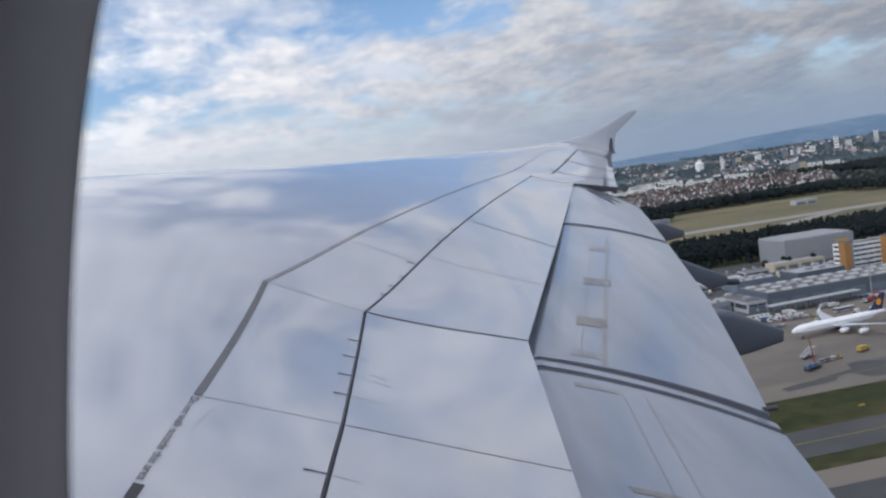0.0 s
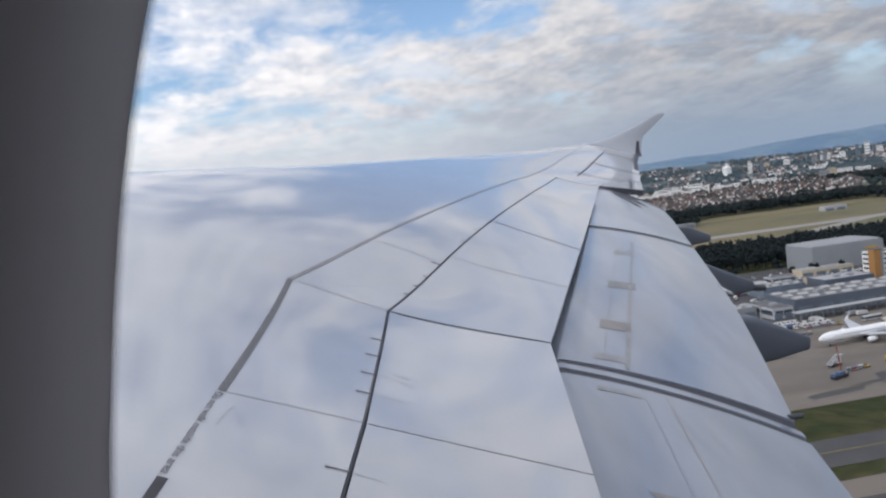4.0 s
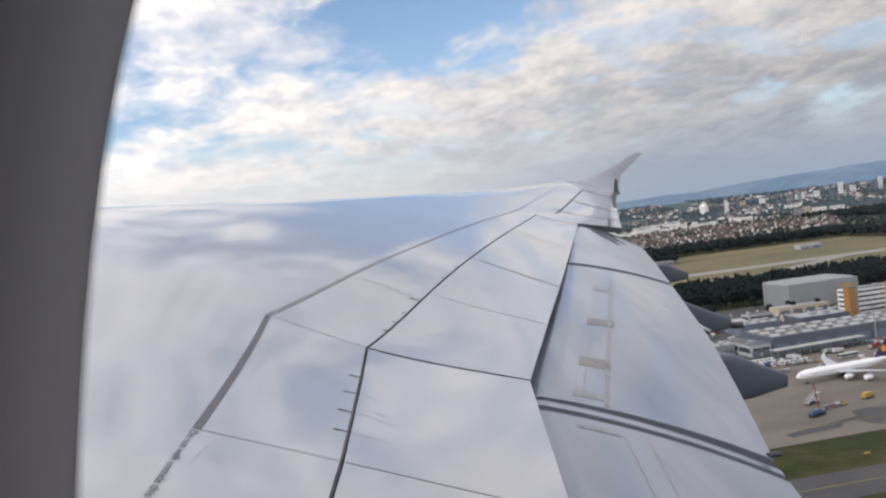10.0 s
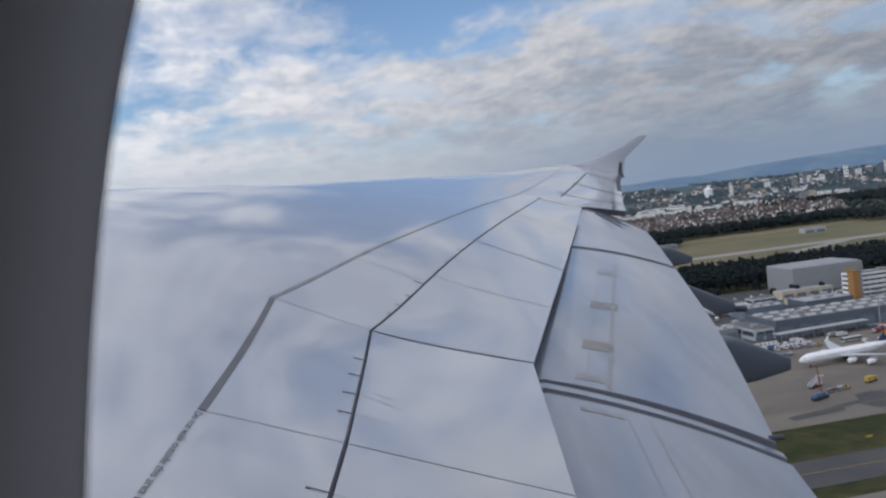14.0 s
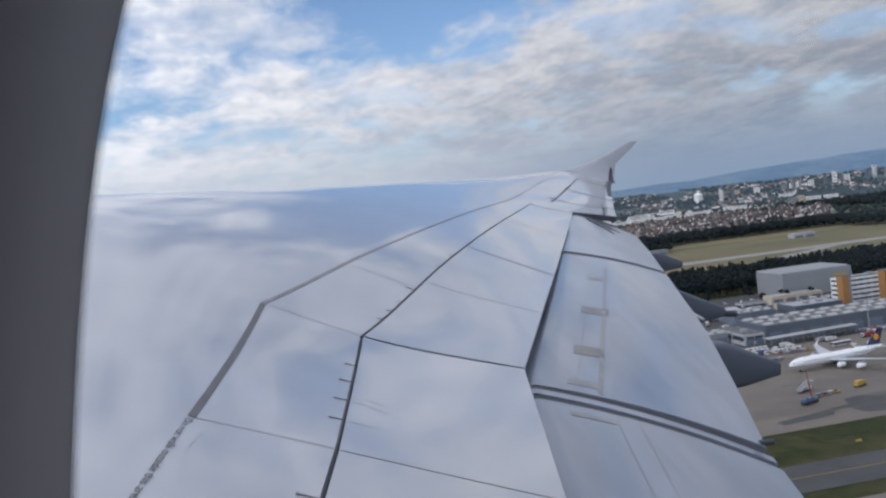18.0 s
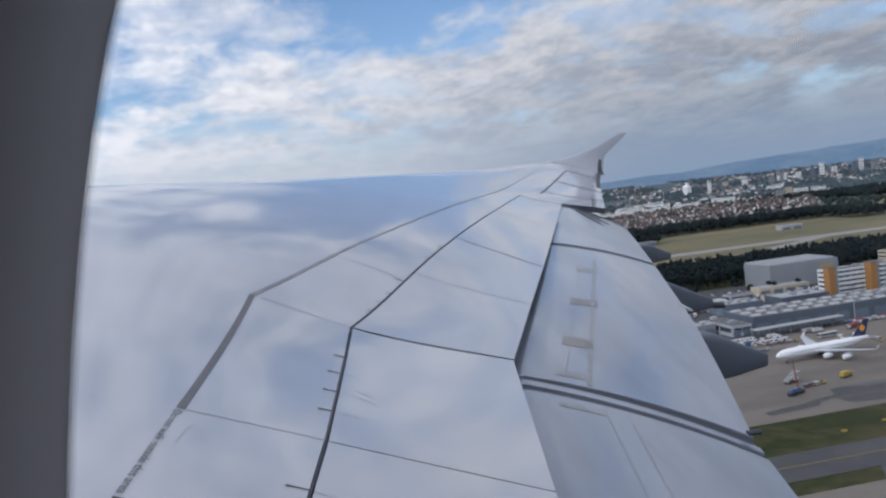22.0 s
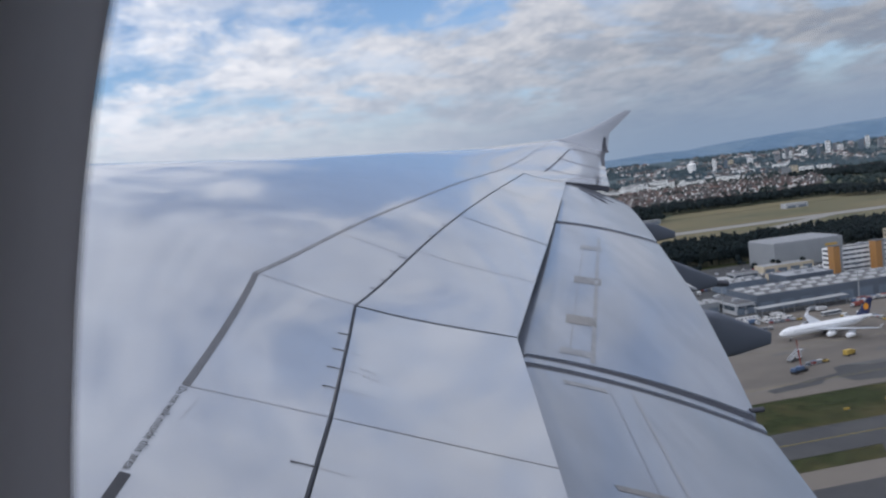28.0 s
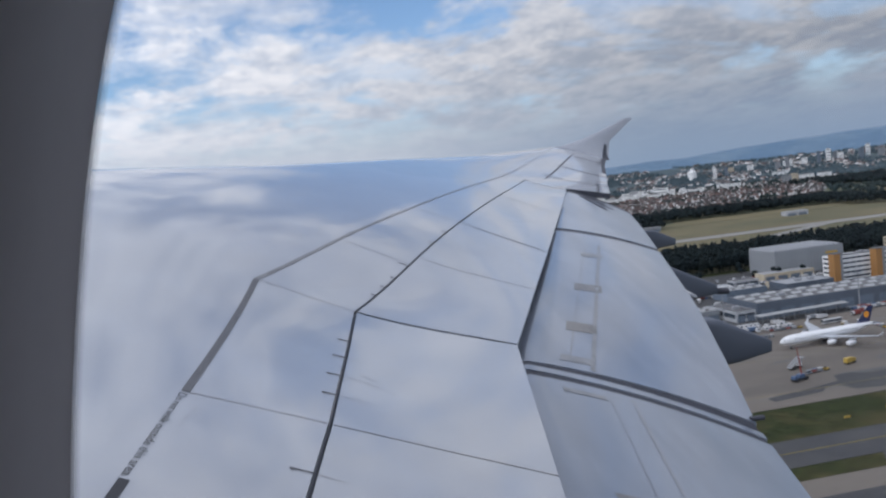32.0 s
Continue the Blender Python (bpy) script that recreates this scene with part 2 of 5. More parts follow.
def tube_data(rings, n=16, cap=True):
    """A body lofted through rings (centre, radius_a, radius_b, axis_a, axis_b)."""
    V, F = [], []
    for c, ra, rb, a, b in rings:
        c, a, b = Vector(c), Vector(a), Vector(b)
        for i in range(n):
            th = 2 * math.pi * i / n
            V.append(tuple(c + a * (ra * math.cos(th)) + b * (rb * math.sin(th))))
    for k in range(len(rings) - 1):
        for i in range(n):
            j = (i + 1) % n
            F.append((k * n + i, k * n + j, (k + 1) * n + j, (k + 1) * n + i))
    if cap:
        F.append(tuple(range(n))[::-1])
        F.append(tuple(range((len(rings) - 1) * n, len(rings) * n)))
    return V, F


def pole_mesh(name, r0, r1, h, material, n=10):
    X, Y = (1, 0, 0), (0, 1, 0)
    return mesh_of(name, *tube_data([((0, 0, 0), r0, r0, X, Y), ((0, 0, h), r1, r1, X, Y)], n), material, False)


def pchip(xs, ys):
    """A smooth curve through a few stations that never overshoots them."""
    xs, ys = np.array(xs, float), np.array(ys, float)
    h, d = np.diff(xs), np.diff(ys) / np.diff(xs)
    m = np.zeros(len(xs))
    m[0], m[-1] = d[0], d[-1]
    for i in range(1, len(xs) - 1):
        if d[i - 1] * d[i] > 0:
            w1, w2 = 2 * h[i] + h[i - 1], h[i] + 2 * h[i - 1]
            m[i] = (w1 + w2) / (w1 / d[i - 1] + w2 / d[i])

    def at(x):
        if x <= xs[0]:
            return ys[0] + m[0] * (x - xs[0])
        if x >= xs[-1]:
            return ys[-1] + m[-1] * (x - xs[-1])
        i = int(np.searchsorted(xs, x) - 1)
        t = (x - xs[i]) / h[i]
        return ((1 + 2 * t) * (1 - t) ** 2 * ys[i] + t * (1 - t) ** 2 * h[i] * m[i] + t * t * (3 - 2 * t) * ys[i + 1] + t * t * (t - 1) * h[i] * m[i + 1])
    return at


def lin(xs, ys):
    def at(x):
        if x <= xs[0]:
            return ys[0] + (ys[1] - ys[0]) / (xs[1] - xs[0]) * (x - xs[0])
        if x >= xs[-1]:
            return ys[-1] + (ys[-1] - ys[-2]) / (xs[-1] - xs[-2]) * (x - xs[-1])
        return float(np.interp(x, xs, ys))
    return at


# ---------------------------------------------------------------- the wing: planform lines by span station (metres from the window)
crest_x = lin((7, 26.5), (-4.2, 8.18))
crest_z = pchip((1, 4, 7, 10, 13.3, 16.7, 21, 26.5), (-0.42, -0.1, 0.23, 0.565, 0.897, 1.292, 1.794, 2.54))
front_x = lin((1, 3.45, 4.6, 7, 26.5), (-0.93, -0.66, -0.534, -0.248, 8.68))
front_z = pchip((1, 3.45, 4.6, 7, 8.5, 10.6, 12.5, 14.7, 17.3, 21.2, 25.5, 26.5), (-1.36, -1.05, -0.898, -0.462, -0.17, 0.148, 0.432, 0.738, 1.057, 1.67, 2.416, 2.58))
rear_x = lin((1, 3.9, 4.6, 7, 18.3, 25, 26.5), (-0.35, 0.122, 0.236, 0.564, 5.299, 8.74, 9.47))
rear_z = pchip((1, 3.9, 4.6, 7, 8.56, 9.93, 12.1, 14.8, 18.3, 19.5, 25, 26.5), (-1.65, -1.21, -1.10, -0.795, -0.467, -0.189, 0.171, 0.54, 0.968, 1.146, 2.185, 2.46))
spoil_x = lin((1, 4.6, 7, 18.3), (0.93, 1.555, 1.973, 6.305))
spoil_z = pchip((1, 4.6, 7, 8.75, 11.3, 14.7, 18.3), (-2.05, -1.456, -1.045, -0.75, -0.36, 0.212, 0.886))
ail_x = lin((18.3, 22.5, 25, 26.5), (7.358, 8.926, 9.86, 10.5))
ail_z = pchip((18.3, 22.5, 25, 26.5), (0.725, 1.372, 1.934, 2.25))
flap_te_x = lin((1, 7.05, 7.1, 18.3), (2.85, 4.37, 4.34, 7.816))
flap_out_z = pchip((7, 8.5, 10, 11.9, 13, 16, 18.3), (-1.88, -1.434, -1.05, -0.70, -0.504, 0.0, 0.334))


def flap_te_z(y):
    return -1.95 + 0.18 * (y - 6.9) if y < 7.08 else flap_out_z(y)



KINK, FLAP_END, TIP = 7.0, 18.3, 26.5


def profile(y):
    """The upper surface's height along the chord at one span station."""
    k = 1.0 - 0.65 * (y - 1) / 25.5
    lx, lz = crest_x(y), crest_z(y)
    xs = [lx - 1.5 * k, lx - 0.9 * k, lx, front_x(y), rear_x(y)]
    zs = [lz - 1.0 * k, lz - 0.36 * k, lz + 0.03, front_z(y), rear_z(y)]
    if y <= FLAP_END:
        xs.append(spoil_x(y)); zs.append(spoil_z(y))
    else:
        xs.append(ail_x(y)); zs.append(ail_z(y))
    return pchip(xs, zs), xs[0], xs[-1]


def smooth_surface():
    """The upper surface on a fine grid of chord and span, faired in both directions as a skin is."""
    xi, ys = np.arange(-1.6, 9.6, 0.1), np.arange(0.0, 27.05, 0.1)
    grid = np.empty((len(ys), len(xi)))
    for j, y in enumerate(ys):
        f, _, end = profile(y)
        c = crest_x(y)
        grid[j] = [f(c + d) for d in xi]
    def fair(g):
        for axis, sigma in ((0, 9.0), (1, 5.0)):
            n = int(3 * sigma)
            w = np.exp(-0.5 * (np.arange(-n, n + 1) / sigma) ** 2)
            w /= w.sum()
            pad = [(0, 0), (0, 0)]
            pad[axis] = (n, n)
            g = np.apply_along_axis(lambda v: np.convolve(v, w, "valid"), axis, np.pad(g, pad, "reflect", reflect_type="odd"))
        return g

    return fair(2 * grid - fair(grid))


SURFACE = smooth_surface()


def top(x, y):
    u = min(max((x - crest_x(y) + 1.6) / 0.1, 0.0), SURFACE.shape[1] - 1.001)
    v = min(max(y / 0.1, 0.0), SURFACE.shape[0] - 1.001)
    i, j = int(u), int(v)
    du, dv = u - i, v - j
    a, b = SURFACE[j], SURFACE[j + 1]
    return float((a[i] * (1 - du) + a[i + 1] * du) * (1 - dv) + (b[i] * (1 - du) + b[i + 1] * du) * dv)


def sheet(name, xa, xb, stations, nx, material, thick=0.03, zf=top, smooth=True, lift=0.0):
    """A curved panel between two chordwise limits, with thickness and a closed rim."""
    V, F = [], []
    for side in (0, 1):
        for y in stations:
            a, b = xa(y), xb(y)
            for i in range(nx + 1):
                x = a + (b - a) * i / nx
                V.append((x, y, zf(x, y) + lift - side * thick))
    n, m = nx + 1, len(stations)
    o = n * m
    for j in range(m - 1):
        for i in range(nx):
            q = (j * n + i, j * n + i + 1, (j + 1) * n + i + 1, (j + 1) * n + i)
            F.append(q)
            F.append(tuple(k + o for k in q[::-1]))
    for i in range(nx):
        F.append((i, i + o, i + 1 + o, i + 1))
        e = (m - 1) * n
        F.append((e + i, e + i + 1, e + i + 1 + o, e + i + o))
    for j in range(m - 1):
        F.append((j * n, (j + 1) * n, (j + 1) * n + o, j * n + o))
        e = nx
        F.append((j * n + e, j * n + e + o, (j + 1) * n + e + o, (j + 1) * n + e))
    me = mesh_of(name, V, F, material, smooth)
    if smooth:
        me.set_sharp_from_angle(angle=radians(35))
    return me


def ribbon(name, path, width, material, zf=top, lift=0.004, thick=0.003):
    """A thin strip laid along (x, y) points of a surface."""
    V, F = [], []
    for i, (x, y) in enumerate(path):
        a, b = path[max(i - 1, 0)], path[min(i + 1, len(path) - 1)]
        d = Vector((b[0] - a[0], b[1] - a[1])).normalized()
        w = (width(i / (len(path) - 1)) if callable(width) else width) / 2
        for s in (-1, 1):
            xx, yy = x - d.y * w * s, y + d.x * w * s
            z = zf(xx, yy)
            V += [(xx, yy, z + lift), (xx, yy, z + lift - thick)]
    for i in range(len(path) - 1):
        k = i * 4
        F += [(k, k + 2, k + 6, k + 4), (k, k + 4, k + 5, k + 1), (k + 2, k + 3, k + 7, k + 6)]
    return mesh_of(name, V, F, material)


def steps(a, b, n, extra=()):
    return sorted(set(np.round(np.concatenate([np.linspace(a, b, n), [e for e in extra if a < e < b]]), 4)))


airliner = thing("airliner_wing", "white airliner wing with grey walkway lines and lowered flaps", "aircraft wing", AIR)

# skin from the leading edge to the rear spar, and the fixed tip behind it
part("upper_skin", sheet("upper_skin", lambda y: crest_x(y) - 1.5 * (1.0 - 0.65 * (y - 1) / 25.5), lambda y: rear_x(y) - 0.012, steps(0.24, 26.45, 110, (4.6, KINK, FLAP_END)), 56, WING, 0.05), airliner, "glossy white painted upper skin")


def under(x, y):
    a, b = crest_x(y) - 1.3, rear_x(y)
    t = min(max((x - a) / (b - a), 0), 1)
    return top(x, y) - (0.10 + 0.75 * (1 - y / 30) * math.sin(math.pi * (0.12 + 0.75 * t)))


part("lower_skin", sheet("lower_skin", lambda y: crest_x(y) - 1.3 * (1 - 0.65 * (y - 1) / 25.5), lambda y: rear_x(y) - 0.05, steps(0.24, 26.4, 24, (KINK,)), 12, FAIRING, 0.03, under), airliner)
# rear spar face and cove behind the box, the recess's shade put into a dark colour
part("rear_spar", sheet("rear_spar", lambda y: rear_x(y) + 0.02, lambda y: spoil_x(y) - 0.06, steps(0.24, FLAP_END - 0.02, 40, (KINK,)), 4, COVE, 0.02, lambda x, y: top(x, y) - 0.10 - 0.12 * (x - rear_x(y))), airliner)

# spoilers, each a hinged panel
SPOILERS = ((0.24, 4.59, 2.0), (4.6, 6.985, 4.0), (7.015, 9.0, 8.0), (9.012, 11.2, 10.0), (11.215, 14.7, 13.0), (14.712, 18.28, 16.0))
for a, b, _ in SPOILERS:
    part("spoiler", sheet("spoiler", lambda y: rear_x(y) + 0.012, spoil_x, steps(a, b, 10), 10, WING, 0.03), airliner)

# ailerons
for a, b in ((18.33, 22.45), (22.5, 25.0), (25.04, 26.4)):
    part("aileron", sheet("aileron", lambda y: rear_x(y) - 0.0115, ail_x, steps(a, b, 8), 8, WING, 0.04), airliner)


def flap_z(x, y):
    a, b = spoil_x(y), flap_te_x(y)
    v = (x - a) / (b - a)
    z0 = spoil_z(y) - lin((1, 7, 13.5, 18.3), (0.17, 0.165, 0.06, 0.05))(y)
    if v < 0:
        return z0 + 0.5 * v * (b - a)
    return z0 + (flap_te_z(y) - z0) * v + 0.27 * v * (1 - v) * (1 - 0.4 * (y - 7) / 11.3 if y > 7 else 1)


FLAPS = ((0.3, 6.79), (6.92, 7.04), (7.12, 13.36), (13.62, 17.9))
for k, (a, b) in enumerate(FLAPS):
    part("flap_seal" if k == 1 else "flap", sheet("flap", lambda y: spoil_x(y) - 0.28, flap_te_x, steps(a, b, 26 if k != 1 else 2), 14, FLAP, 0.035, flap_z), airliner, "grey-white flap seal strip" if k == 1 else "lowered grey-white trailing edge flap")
# dark gap floors between the flaps
# the outermost floor also draws the flap end's shadow line in dark colour
for a, b in ((6.785, 6.925), (7.035, 7.125), (13.35, 13.63), (17.89, 18.33)):
    part("flap_gap", sheet("flap_gap", lambda y: spoil_x(y) - 0.2, lambda y: flap_te_x(y) - 0.03, (a, b), 12, SEAM, 0.03, lambda x, y: flap_z(x, y) - 0.012), airliner, "dark gap between flaps")

# walkway lines and seams
ys_in = np.linspace(0.5, 3.54, 8)
part("walkway_line", ribbon("walkway_line", [(front_x(y), y) for y in ys_in], 0.044, LETTER), airliner, "dark grey painted walkway line")
part("walkway_line", ribbon("walkway_line", [(front_x(y), y) for y in np.linspace(4.6, KINK, 12)], 0.044, MARK), airliner, "dark grey painted walkway line")
part("walkway_line", ribbon("walkway_line", [(front_x(y), y) for y in np.linspace(KINK, 25.5, 60)], lambda t: 0.036 - 0.022 * t, MARK_PALE), airliner, "dark grey painted walkway line")
part("seam", ribbon("seam", [(rear_x(y), y) for y in np.linspace(0.5, KINK, 24)], 0.0085, SEAM), airliner)
part("seam", ribbon("seam", [(rear_x(y), y) for y in np.linspace(KINK, 17.9, 44)], lambda t: 0.0145 - 0.003 * t, SEAM), airliner)
part("seam", ribbon("seam", [(rear_x(y) + 0.24 * (25 - y) / 5.6, y) for y in np.linspace(19.6, 25.0, 20)], 0.04, SEAM), airliner)
for y, a, b, w, mm in ((KINK, rear_x, spoil_x, 0.013, SEAM), (11.2, rear_x, spoil_x, 0.022, SEAM_MID), (14.7, rear_x, spoil_x, 0.02, SEAM_FAINT), (4.6, rear_x, spoil_x, 0.007, SEAM_FAINT), (9.0, rear_x, spoil_x, 0.007, SEAM_FAINT),
                       (4.6, front_x, rear_x, 0.006, SEAM_FAINT), (KINK, front_x, rear_x, 0.007, SEAM_FAINT), (8.7, front_x, rear_x, 0.007, SEAM_FAINT), (11.2, front_x, rear_x, 0.007, SEAM_FAINT),
                       (20.2, rear_x, ail_x, 0.07, SEAM), (22.47, rear_x, ail_x, 0.10, SEAM), (25.02, rear_x, ail_x, 0.09, SEAM), (18.1, rear_x, spoil_x, 0.03, SEAM_FAINT)):
    part("seam", ribbon("seam", [(a(y) + (b(y) - a(y)) * t, y + (0.025 * math.sin(math.pi * t) if y == KINK and mm is SEAM else 0)) for t in np.linspace(0.02, 1, 12)], w, mm, lift=0.003 if mm is SEAM_FAINT else 0.004, thick=0.0006 if mm is SEAM_FAINT else 0.003), airliner)

# small hinge fittings along the rear spar line
for y, ln in ((3.97, 0.12), (5.06, 0.09), (5.43, 0.095), (5.83, 0.095), (6.22, 0.085), (7.55, 0.045), (7.83, 0.05), (8.15, 0.05), (8.62, 0.10), (9.7, 0.05), (10.4, 0.06)):
    x1 = rear_x(y)
    part("hinge_fitting", ribbon("hinge_fitting", [(x1 - ln * t, y) for t in (0, 0.5, 0.8, 0.82, 1)], lambda t: 0.003 if t < 0.7 else 0.013, SEAM_MID, lift=0.008, thick=0.006), airliner)
# rust-brown streaks that trail aft of the fittings
STREAK = mat("rust_streak", (0.325, 0.312, 0.31), 0.5, 0, 0.2, 8, 5, 0, 0.8)
for y, ln in ((3.97, 0.16), (5.06, 0.22), (5.43, 0.12), (5.83, 0.14)):
    part("streak", ribbon("streak", [(rear_x(y) + 0.012 + ln * t, y - 0.10 * ln * t) for t in np.linspace(0, 1, 5)], lambda t: 0.006 * (1 - 0.8 * t), STREAK, lift=0.003, thick=0.0006), airliner, "faint brown streak")
# a cluster of small rivets
for dx, dy in [(i, j) for i in range(4) for j in range(2)]:
    x, y = 0.482 + dx * 0.027 + dy * 0.008, 5.53 - dy * 0.13 - dx * 0.012
    part("rivet", ribbon("rivet", [(x, y), (x + 0.010, y)], 0.034, SEAM_FAINT, lift=0.003, thick=0.0006), airliner)

# short scuffs beside the lettering
for x, y, ln in ((0.10, 4.42, 0.05), (0.085, 4.32, 0.09), (0.08, 4.20, 0.03)):
    part("scuff", ribbon("scuff", [(front_x(y) + x, y), (front_x(y - ln) + x - 0.01, y - ln)], 0.003, SEAM_FAINT, lift=0.003, thick=0.0006), airliner)

# beige tape patches on the flap
part("tape", ribbon("tape", [(spoil_x(y) + 0.70 + 0.012 * (y - 7), y) for y in np.linspace(7.16, 12.6, 24)], 0.042, TAPE_PALE, flap_z), airliner, "worn beige tape strip")
for y, x0, x1, w in ((7.34, 0.38, 0.72, 0.15), (8.24, 0.40, 0.74, 0.27), (9.8, 0.44, 0.80, 0.31), (11.75, 0.48, 0.82, 0.28), (6.58, 0.36, 0.74, 0.09)):
    V = []
    for t in np.linspace(0, 1, 6):
        for yy in (y - w / 2, y + w / 2):
            xx = spoil_x(yy) + x0 + (x1 - x0) * t
            V += [(xx, yy, flap_z(xx, yy) + 0.004), (xx, yy, flap_z(xx, yy) + 0.001)]
    F = [q for k in range(0, 20, 4) for q in ((k, k + 2, k + 6, k + 4), (k, k + 4, k + 5, k + 1), (k + 2, k + 3, k + 7, k + 6))]
    part("tape", mesh_of("tape", V, F, TAPE_PALE if y > 11 or y < 7.4 else TAPE), airliner, "worn beige tape patch")


part("tape", ribbon("tape", [(spoil_x(y) + 0.78 - 0.03 * (6.7 - y), y) for y in np.linspace(3.0, 6.74, 14)], 0.006, SEALANT, flap_z, 0.003, 0.0006), airliner, "pale sealant line")
part("tape", ribbon("tape", [(spoil_x(y) + 1.00 - 0.03 * (6.7 - y), y) for y in np.linspace(3.0, 6.72, 14)], 0.022, SEALANT, flap_z, 0.003, 0.0006), airliner, "pale sealant line")
part("tape", ribbon("tape", [(spoil_x(y) + 0.47 + 0.012 * (y - 7), y) for y in np.linspace(7.3, 12.2, 16)], 0.009, TAPE_PALE, flap_z, 0.003, 0.0006), airliner, "faint beige tape edge")
part("tape", ribbon("tape", [(spoil_x(4.85) + 0.42 + 0.42 * t, 4.85) for t in np.linspace(0, 1, 6)], 0.07, TAPE, flap_z), airliner, "worn beige tape patch")
for a, b in (((6.46, 17.78), (6.66, 16.7)), ((6.62, 17.84), (6.98, 17.2))):
    part("flap_slot", ribbon("flap_slot", [(a[0] + (b[0] - a[0]) * t, a[1] + (b[1] - a[1]) * t) for t in np.linspace(0, 1, 6)], lambda t: 0.09 * (1 - 0.6 * t), SEAM, flap_z, 0.012, 0.01), airliner, "dark slot in the flap")
# bright worn corner plate and a rubber bumper on the trailing edge
bx = flap_te_x(10.75)
plate = [(bx - 0.05, 10.62, 0.008), (bx + 0.075, 10.60, -0.01), (bx + 0.02, 10.80, 0.0), (bx - 0.05, 10.82, 0.008)]
part("corner_plate", mesh_of("corner_plate", [(x, y, flap_z(min(x, bx), y) + dz - k * 0.03) for k in (0, 1) for x, y, dz in plate], [(0, 1, 2, 3), (7, 6, 5, 4), (0, 4, 5, 1), (1, 5, 6, 2), (2, 6, 7, 3), (3, 7, 4, 0)], WING), airliner, "white corner plate")
part("bumper", mesh_of("bumper", *tube_data([((flap_te_x(7.15) - 0.05, 7.16, flap_te_z(7.15) + 0.02), 0.03, 0.025, (0, 1, 0), (0, 0, 1)), ((flap_te_x(7.15) + 0.09, 7.16, flap_te_z(7.15) + 0.03), 0.03, 0.025, (0, 1, 0), (0, 0, 1))], 10), SEAM), airliner)


def lettering(text, length, at, name):
    """Words as thin flat letters laid on the skin; at(u, v) gives the place of u metres along and v metres across."""
    cu = bpy.data.curves.new("words", "FONT")
    cu.body, cu.size, cu.resolution_u = text, 0.1, 3
    tmp = new("words", cu)
    me = tmp.evaluated_get(bpy.context.evaluated_depsgraph_get()).to_mesh()
    vs = [v.co.copy() for v in me.vertices]
    fs = [tuple(p.vertices) for p in me.polygons]
    tmp.evaluated_get(bpy.context.evaluated_depsgraph_get()).to_mesh_clear()
    bpy.data.objects.remove(tmp)
    bpy.data.curves.remove(cu)
    wide = max(v.x for v in vs)
    # gather the letters into words by the gaps between them
    spans = sorted((min(vs[i].x for i in f), max(vs[i].x for i in f), f) for f in fs)
    words, reach = [], -1.0
    for x0, x1, f in spans:
        if x0 - reach > 0.018 or not words:
            words.append([])
        words[-1].append(f)
        reach = max(reach, x1)
    out = []
    for w in words:
        ids = sorted(set(i for f in w for i in f))
        idx = {i: k for k, i in enumerate(ids)}
        out.append(mesh_of(name, [at(vs[i].x / wide * length, vs[i].y) for i in ids], [tuple(idx[i] for i in f) for f in w], LETTER))
    return out


def words_at(u, v):
    y = 4.57 - u
    x = front_x(y) - 0.022 + v * 0.60
    return (x, y, top(x, y) + 0.005)


for me, w in zip(lettering("Do not walk outside this area", 1.0, words_at, "lettering"), "Do not walk outside this area".split()):
    part("lettering", me, airliner, "dark grey painted word: " + w)

# flap track fairings: narrow canoes under the flaps with a blunt tail
for y, x_end, z_end, k, ln in ((9.8, 6.13, -1.45, 1.05, 3.0), (12.7, 6.96, -0.96, 0.95, 2.7), (15.9, 7.79, -0.25, 0.85, 2.4)):
    V, F = [], []
    n = 20
    xs = [x_end - d for d in (0, 0.012, 0.06, 0.25, 0.5, 0.8, 1.1, 1.5, 2.0, ln - 0.35, ln - 0.1, ln)]
    for i, x in enumerate(xs):
        d = x_end - x
        zt = z_end + 0.36 * d
        fx = flap_te_x(y)
        if x < fx:
            zt = min(zt, flap_z(x, y) - 0.03, flap_z(x, y - 0.26) - 0.03)
        zb = z_end - k * (0.15 + 0.24 * min(d, 0.62) + 0.06 * max(0, d - 0.62)) 
        shrink = (0.94, 1.0, 1, 1, 1, 1, 1, 1, 1, 0.85, 0.5, 0.12)[i]
        c, h = (zt + zb) / 2, (zt - zb) / 2 * shrink
        w = k * (0.09 + 0.13 * min(1, d / 0.9)) * shrink
        for j in range(n):
            th = 2 * math.pi * j / n
            cs, sn = math.cos(th), math.sin(th)
            V.append((x, y + w * math.copysign(abs(cs) ** 0.3, cs), c + h * math.copysign(abs(sn) ** 0.3, sn)))
    for i in range(len(xs) - 1):
        F += [(i * n + j, i * n + (j + 1) % n, (i + 1) * n + (j + 1) % n, (i + 1) * n + j) for j in range(n)]
    F += [tuple(range(n))[::-1], tuple(range((len(xs) - 1) * n, len(xs) * n))]
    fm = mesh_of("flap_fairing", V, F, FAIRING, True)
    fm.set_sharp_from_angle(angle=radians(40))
    part("flap_fairing", fm, airliner, "flap track fairing, grey darkened for its shade")
for y, x, z in ((12.7, 7.04, -1.05),):
    part("drain_mast", mesh_of("drain_mast", *tube_data([((x - 0.3, y, z), 0.06, 0.06, (0, 1, 0), (0, 0, 1)), ((x + 0.16, y, z - 0.02), 0.05, 0.05, (0, 1, 0), (0, 0, 1))], 10), SEAM), airliner)

